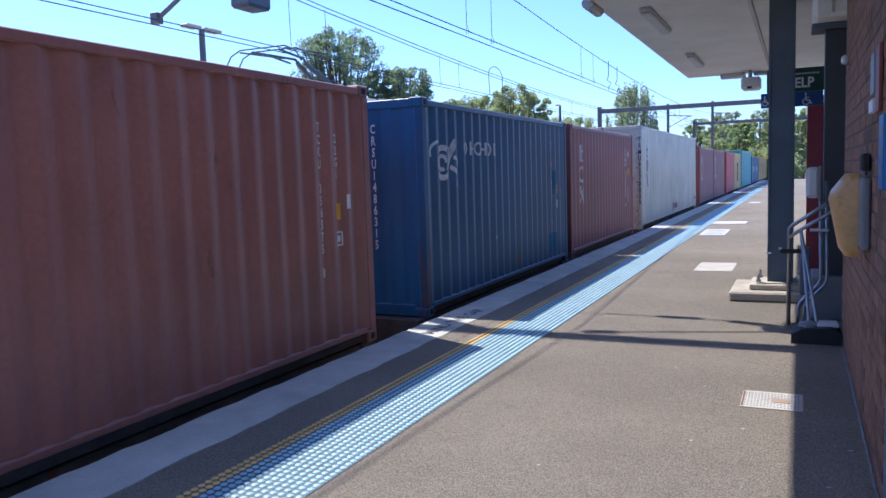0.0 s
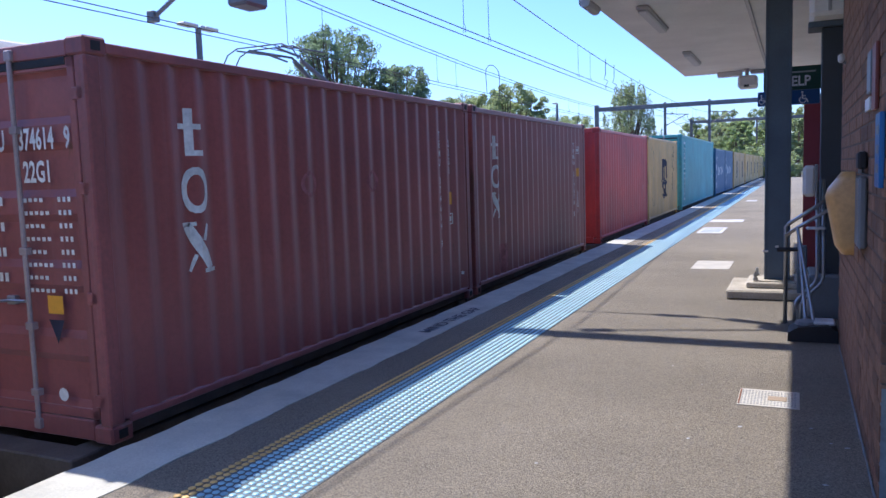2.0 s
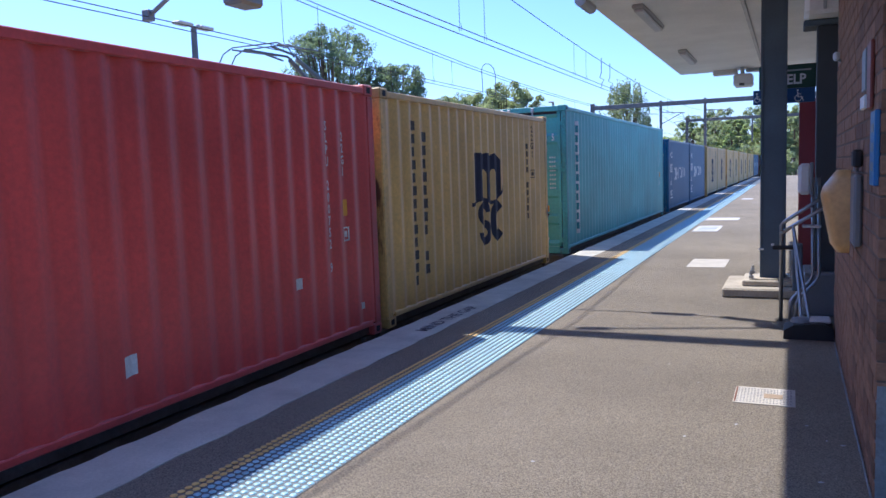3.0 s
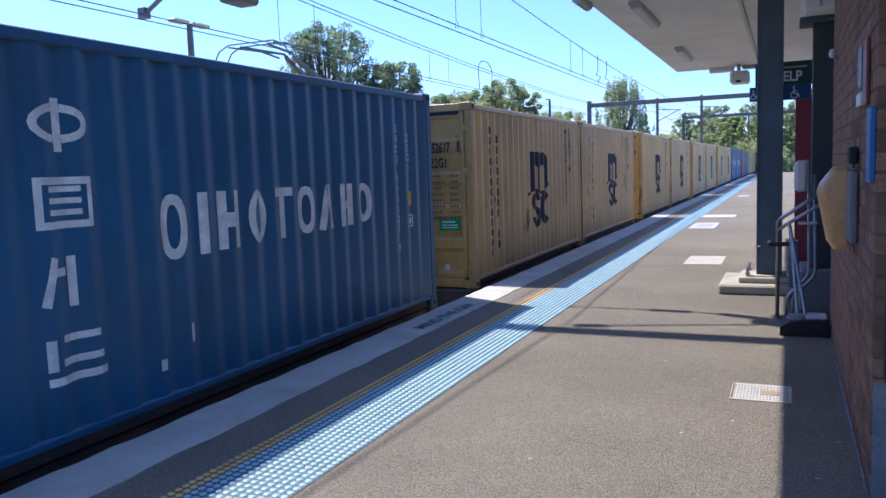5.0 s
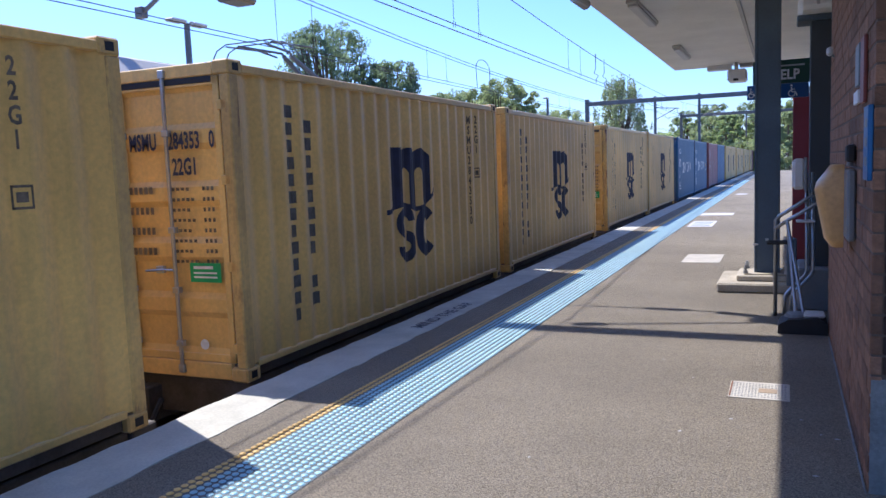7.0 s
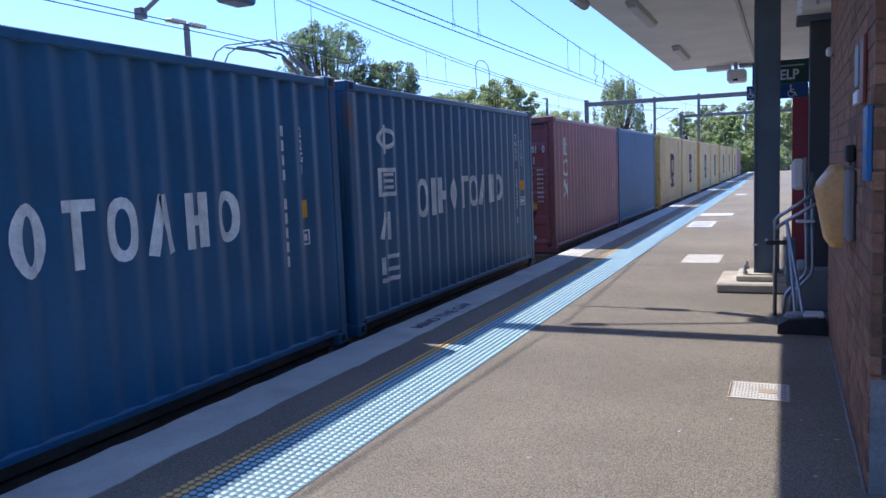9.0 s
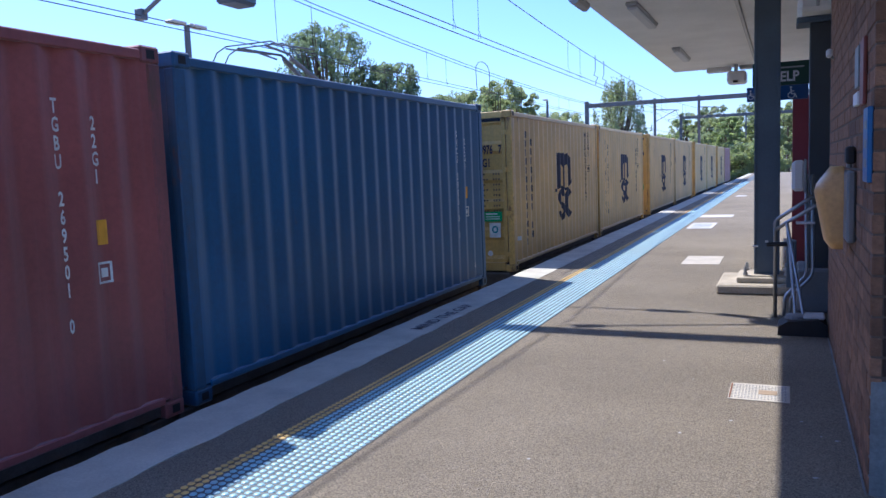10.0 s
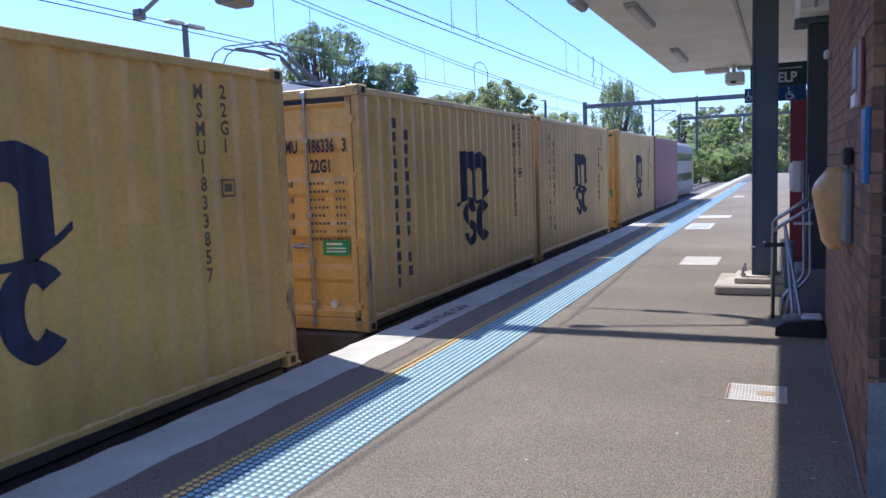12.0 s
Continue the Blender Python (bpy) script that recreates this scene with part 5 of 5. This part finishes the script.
strip_light(-1.74, 9.9, 11.6, 0.15)
strip_light(-1.74, 14.2, 15.8, 0.15)
strip_light(-1.74, 4.0, 5.7, 0.15)
t = thing("strip_light", "pale strip light fitting across the canopy end", "ceiling light", group="canopy lights")
part("case", Geo().box(-1.56, -1.06, 17.85, 18.1, CZ - 0.10, CZ, 0.012), PLASTIC_WHITE, t)
t = thing("strip_light", "pale strip light fitting across the canopy end", "ceiling light", group="canopy lights")
part("case", Geo().box(-0.90, -0.62, 17.85, 18.1, CZ - 0.07, CZ, 0.012), LIGHT_CASE, t)
t = thing("security_camera", "boxy grey security camera hung from the canopy", "security camera")
part("stem", Geo().tube([(-0.95, 17.6, CZ), (-0.95, 17.6, CZ - 0.16)], 0.04, 8), LIGHT_CASE, t)
part("housing", Geo().box(-1.12, -0.74, 17.4, 17.9, CZ - 0.40, CZ - 0.15, 0.04), PLASTIC_WHITE, t)
part("lens", Geo().box(-1.00, -0.90, 17.38, 17.4, CZ - 0.39, CZ - 0.345, 0.006), GLASS_DARK, t)

# ---- column ----
t = thing("steel_column", "slate-blue steel canopy column on a stepped concrete plinth", "column")
col = Geo()
for a, b in ((-0.345, -0.315), (-0.085, -0.055)):
    col.box(a, b, 10.25, 10.55, 0.20, CZ, 0.004)
col.box(-0.315, -0.085, 10.26, 10.54, 0.20, CZ, 0.002)
part("shaft", col, COLUMN, t)
part("plinth", Geo().box(-0.76, 0.36, 9.85, 11.0, 0, 0.115, 0.02), CONCRETE, t)
part("upper_plinth", Geo().box(-0.54, 0.14, 10.05, 10.75, 0.115, 0.185, 0.012), CONCRETE, t)
part("base_plate", Geo().box(-0.46, 0.06, 10.12, 10.68, 0.185, 0.20, 0.003), CONCRETE, t)
for x, y in ((-0.44, 10.16), (-0.44, 10.62), (0.02, 10.16), (0.02, 10.62)):
    g = Geo().tube([(x, y, 0.2), (x, y, 0.30)], 0.014, 8)
    g.tube([(x, y, 0.2), (x, y, 0.235)], 0.03, 6)
    g.tube([(x, y, 0.25), (x, y, 0.275)], 0.024, 6)
    part("anchor_bolt", g, STEEL, t)
part("cable_tie", Geo().tube([(-0.36, 10.24, 0.55), (-0.30, 10.24, 0.55)], 0.012, 6), SIGN_WHITE, t)

# ---- signs under the canopy ----
t = thing("help_sign", "dark green hanging sign with white HELP lettering", "sign")
part("panel", Geo().box(-0.40, 0.35, 11.18, 11.24, 2.56, 2.86, 0.006), SIGN_GREEN, t)
v, f = text_geo("HELP", 0.178, 0.86)
put("lettering", Geo().add([(0.06 + a - 0.07, 11.176, 2.665 + b) for a, b in v], f).mesh("lettering", SIGN_WHITE, fix=False), t)
part("hanger", Geo().box(-0.22, -0.19, 11.19, 11.23, 2.86, 3.60), LIGHT_CASE, t)
part("hanger", Geo().box(-0.38, -0.35, 11.19, 11.23, 2.86, 3.60), LIGHT_CASE, t)
part("small_line", Geo().box(-0.1, 0.22, 11.174, 11.178, 2.775, 2.795), LIGHT_CASE, t)
t = thing("access_sign", "blue hanging sign with white wheelchair symbol", "sign")
part("panel", Geo().box(-0.47, 0.27, 11.16, 11.22, 2.37, 2.555, 0.006), SIGN_BLUE, t)
s = join_shapes(shape_ring(0, -0.03, 0.045, 0.045, 0.012, 100, 400, 14), shape_ring(-0.005, 0.068, 0.014, 0.014, 0.014, 0, 360, 8), shape_bar(-0.005, 0.05, 0.0, -0.015, 0.016),
                shape_bar(0.0, -0.015, 0.045, -0.015, 0.014), shape_bar(0.045, -0.015, 0.062, -0.065, 0.014), shape_bar(0.0, 0.02, 0.035, 0.02, 0.011))
put("symbol", Geo().add([(0.07 + a, 11.156, 2.455 + b) for a, b in s[0]], s[1]).mesh("symbol", SIGN_WHITE, fix=False), t)
put("symbol", Geo().add([(-0.42 + a * 0.8, 11.156, 2.455 + b * 0.8) for a, b in s[0]], s[1]).mesh("symbol", SIGN_WHITE, fix=False), t)
part("bracket", Geo().box(-0.15, -0.12, 11.225, 11.26, 2.40, 3.60), LIGHT_CASE, t)

# ---- station building ----
WX, WY0, WY1, WTOP = 0.368, 4.05, 8.0, CZ
g = Geo().box(WX + 0.006, 6.0, WY0 + 0.006, WY1, 0, WTOP)
wall = tagged(put("wall_brick", g.mesh("wall_brick", MORTAR)), "brown brick wall of the station building", "wall", "", "structure")
g = Geo().box(0.95, 6.0, WY1, 40, 0, WTOP)
tagged(put("wall_recess", g.mesh("wall_recess", GREY_RENDER)), "dark recessed wall of the station building", "wall", "", "structure")
t = thing("wall_foot", "grey cement render at the foot of the brick wall", "wall foot", kind="structure")
part("render_coat", Geo().box(WX + 0.004, 6.0, WY0, WY0 + 0.02, 0, 0.56, 0.003), GREY_RENDER, t)
g = Geo()
rng = random.Random(3)
pr = [(WX - 0.004, WY0 - 0.005)]
for i in range(36):
    pr.append((WX - 0.008 - rng.uniform(0, 0.006), WY0 + 0.1 * i))
tops = [rng.uniform(0.004, 0.014) for p in pr]
for i in range(len(pr) - 1):
    (xa, ya), (xb, yb) = pr[i], pr[i + 1]
    g.add([(xa, ya, 0.001), (xb, yb, 0.001), (WX - 0.003, yb, tops[i + 1]), (WX - 0.003, ya, tops[i])], [(0, 1, 2, 3)])
put("skirting_fillet", g.mesh("skirting_fillet", GREY_RENDER, weld=True), t)

# recess details: dark post, pipe and the open door
t = thing("downpipe", "dark painted downpipe beside the brick wall", "downpipe")
part("pipe", Geo().tube([(0.46, 8.15, 0), (0.46, 8.15, CZ)], 0.06, 12), COLUMN, t)
t = thing("dark_pier", "dark painted pier beside the brick wall under the canopy", "pier")
part("shaft", Geo().box(0.23, 0.52, 9.0, 9.28, 0, 2.985, 0.008), FASCIA, t)
part("bracket", Geo().box(0.10, 0.52, 8.94, 9.34, 2.985, 3.045, 0.01), COLUMN, t)
t = thing("boxed_duct", "cream boxed duct under the canopy", "duct")
part("casing", Geo().box(0.11, 0.50, 8.6, 9.4, 3.045, CZ, 0.04), SOFFIT, t)
part("cover_strip", Geo().box(0.27, 0.30, 8.585, 8.60, 3.08, CZ - 0.02, 0.004), LIGHT_CASE, t)
t = thing("door_leaf", "dark red painted steel door standing open", "door", kind="")
part("panel", Geo().box(0.10, 0.95, 12.95, 13.0, 0.02, 2.55, 0.006), DOOR_RED, t)
part("frame", Geo().box(0.45, 0.56, 12.88, 12.95, 0.0, 2.85, 0.006), COLUMN, t)

# ---- wall-mounted things ----
t = thing("phone_hood", "ochre moulded plastic hood on a grey wall plate", "phone hood")
g = Geo()
rings = []
N = 14
for k in range(11):
    f = k / 10
    z = 1.055 + 0.50 * f
    out = 0.092 + 0.072 * f / 0.75 if f <= 0.75 else 0.164 - 0.094 * (f - 0.75) / 0.25
    out *= 0.72 if k == 0 else 1
    wid = 0.13 if k else 0.11
    rings.append([(WX - 0.045 - out * math.sin(math.pi * j / N) ** 0.4, 5.34 - wid * math.cos(math.pi * j / N), z) for j in range(N + 1)])
v = [p for r in rings for p in r]
fc = [(k * (N + 1) + j, k * (N + 1) + j + 1, (k + 1) * (N + 1) + j + 1, (k + 1) * (N + 1) + j) for k in range(10) for j in range(N)]
fc += [tuple(range(N + 1)), tuple(10 * (N + 1) + j for j in range(N + 1))]
part("hood", g.add(v, fc), HOOD, t, smooth=True)
part("back_plate", Geo().box(WX - 0.046, WX, 4.94, 5.42, 1.12, 1.53, 0.012), PLASTIC_GREY, t)
part("bracket", Geo().box(WX - 0.05, WX, 4.98, 5.14, 1.57, 1.67, 0.012), BLACK, t)
part("cable_clip", Geo().tube([(WX - 0.02, 5.04, 1.67), (WX - 0.03, 5.06, 1.55)], 0.015, 6), PLASTIC_GREY, t)
t = thing("poster_frame", "bright blue framed notice on the brick wall", "notice board")
part("frame", Geo().box(WX - 0.022, WX + 0.002, 4.08, 4.30, 1.49, 1.84, 0.004), POSTER_BLUE, t)
for k in range(3):
    part("print_bar", Geo().box(WX - 0.0235, WX - 0.022, 4.12, 4.24, 1.56 + 0.09 * k, 1.60 + 0.09 * k), PLASTIC_GREY, t)
t = thing("red_panel", "dull red equipment panel on the brick wall", "panel")
part("panel", Geo().box(WX - 0.018, WX, 4.40, 4.60, 1.87, 2.20, 0.004), PANEL_RED, t)
part("white_plate", Geo().box(WX - 0.022, WX, 4.70, 4.96, 1.885, 1.955, 0.004), SIGN_WHITE, t)
part("dark_plate", Geo().box(WX - 0.018, WX, 4.70, 4.92, 1.98, 2.20, 0.004), PLASTIC_GREY, t)
t = thing("wall_lamp", "small pale lamp bracket high on the brick wall", "wall lamp")
part("arm", Geo().tube([(WX, 7.3, 2.42), (WX - 0.04, 7.3, 2.45)], 0.012, 6), PLASTIC_GREY, t)
part("head", Geo().box(WX - 0.062, WX - 0.014, 7.26, 7.34, 2.43, 2.50, 0.015), PLASTIC_WHITE, t)

# ---- dispenser stand and ramp frame ----
t = thing("dispenser_stand", "white dispenser box on a bent steel tube stand", "dispenser stand")
part("dispenser", Geo().box(0.06, 0.18, 8.25, 8.40, 1.29, 1.59, 0.03), PLASTIC_WHITE, t)
part("back_strip", Geo().box(0.165, 0.195, 8.24, 8.41, 1.28, 1.60, 0.008), PLASTIC_GREY, t)
for s in (0.0, 0.055):
    part("stand_tube", Geo().tube([(0.19 + s, 8.36, 1.45), (0.20 + s, 8.36, 0.50), (0.18 + s, 8.36, 0.44), (0.02 + s, 8.30, 0.27), (0.0 + s, 8.29, 0.22), (0.0 + s, 8.28, 0.06)], 0.016, 8), STEEL, t, smooth=True)
part("drip_tray", Geo().box(0.10, 0.27, 8.26, 8.42, 0.97, 0.99, 0.005), PLASTIC_WHITE, t)
t = thing("ramp_frame", "folded tubular steel frame standing on a dark rubber foot", "boarding ramp")
part("leg", Geo().tube([(-0.085, 8.5, 0.0), (-0.085, 8.5, 0.98), (-0.05, 8.48, 1.02), (0.25, 8.3, 1.24)], 0.020, 8), STEEL, t, smooth=True)
part("leg", Geo().tube([(-0.085, 8.42, 0.90), (0.02, 8.40, 0.98), (0.28, 8.2, 1.16)], 0.018, 8), STEEL, t, smooth=True)
part("stay", Geo().tube([(0.02, 8.3, 0.98), (0.17, 7.8, 0.12)], 0.016, 8), STEEL, t)
part("stay", Geo().tube([(0.03, 8.3, 0.90), (0.10, 7.8, 0.12)], 0.016, 8), STEEL, t)
part("clamp", Geo().tube([(-0.16, 8.4, 0.76), (0.03, 8.35, 0.77)], 0.022, 8), BLACK, t)
part("clamp_knob", Geo().tube([(-0.18, 8.4, 0.79), (-0.15, 8.4, 0.79)], 0.012, 8), PLASTIC_WHITE, t)
g = Geo()
g.prism([(-0.055, 0.0), (0.36, 0.0), (0.36, 0.10), (0.28, 0.155), (0.03, 0.13), (-0.05, 0.08)], 1, 7.62, 7.95)
part("rubber_foot", g, BLACK, t)
part("foot_cap", Geo().tube([(0.10, 7.79, 0.135), (0.10, 7.79, 0.165), (0.10, 7.79, 0.18)], 0.1, 14, radii=[0.10, 0.09, 0.04]), PLASTIC_GREY, t)
part("pale_pad", Geo().box(0.16, 0.34, 7.68, 7.92, 0.145, 0.175, 0.012), PLASTIC_WHITE, t)
t = thing("bench_box", "low dark grey cabinet against the building", "cabinet")
part("box", Geo().box(0.12, 0.60, 8.82, 9.6, 0, 0.45, 0.02), PLASTIC_GREY, t)
part("post", Geo().box(0.02, 0.12, 9.2, 9.32, 0.2, 0.72, 0.01), COLUMN, t)

# ---- bricks, last of the structure ----
BH, BL, JT = 0.085, 0.247, 0.011
HALF = BL / 2 - JT / 2
brick_meshes = {}
for ln in (BL, HALF):
    brick_meshes["side", ln] = Geo().box(0, 0.05, 0, ln, 0, BH, 0.004).mesh("brick", BRICK)
    # end-face bricks carry painted shade
    brick_meshes["end", ln] = Geo().box(0, ln, 0, 0.05, 0, BH, 0.004).mesh("brick", BRICK_SHADED)
rng = random.Random(11)
rest = Geo()
for r in range(int(WTOP / (BH + JT))):
    z = 0.008 + r * (BH + JT)
    y, ln = WY0 + 0.0005, HALF if r % 2 else BL
    while y + ln <= WY1:
        x = WX + rng.uniform(-0.001, 0.003)
        if y < WY0 + 1.35:
            put("brick", brick_meshes["side", ln], wall, m=pose(x * PLAN, y * PLAN, z * PLAN))
        else:
            rest.box(x, x + 0.05, y, y + ln, z, z + BH, 0.004)
        y, ln = y + ln + JT, BL
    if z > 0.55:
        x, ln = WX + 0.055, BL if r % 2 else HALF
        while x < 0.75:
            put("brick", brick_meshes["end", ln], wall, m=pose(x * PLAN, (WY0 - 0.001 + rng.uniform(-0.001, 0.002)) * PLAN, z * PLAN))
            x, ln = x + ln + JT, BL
tagged(put("bricks", rest.mesh("bricks", BRICK, fix=False), wall), kind="stuff")


# ---- what moves ----
def motions():
    """The freight train comes on at a steady pace, wagons and loads alike."""
    for ob, s, z in moving:
        walk(ob, [(t, pose(SIDE_X, s - SPEED * t, z)) for t in (0.0, 6.0, 12.0)])


motions()
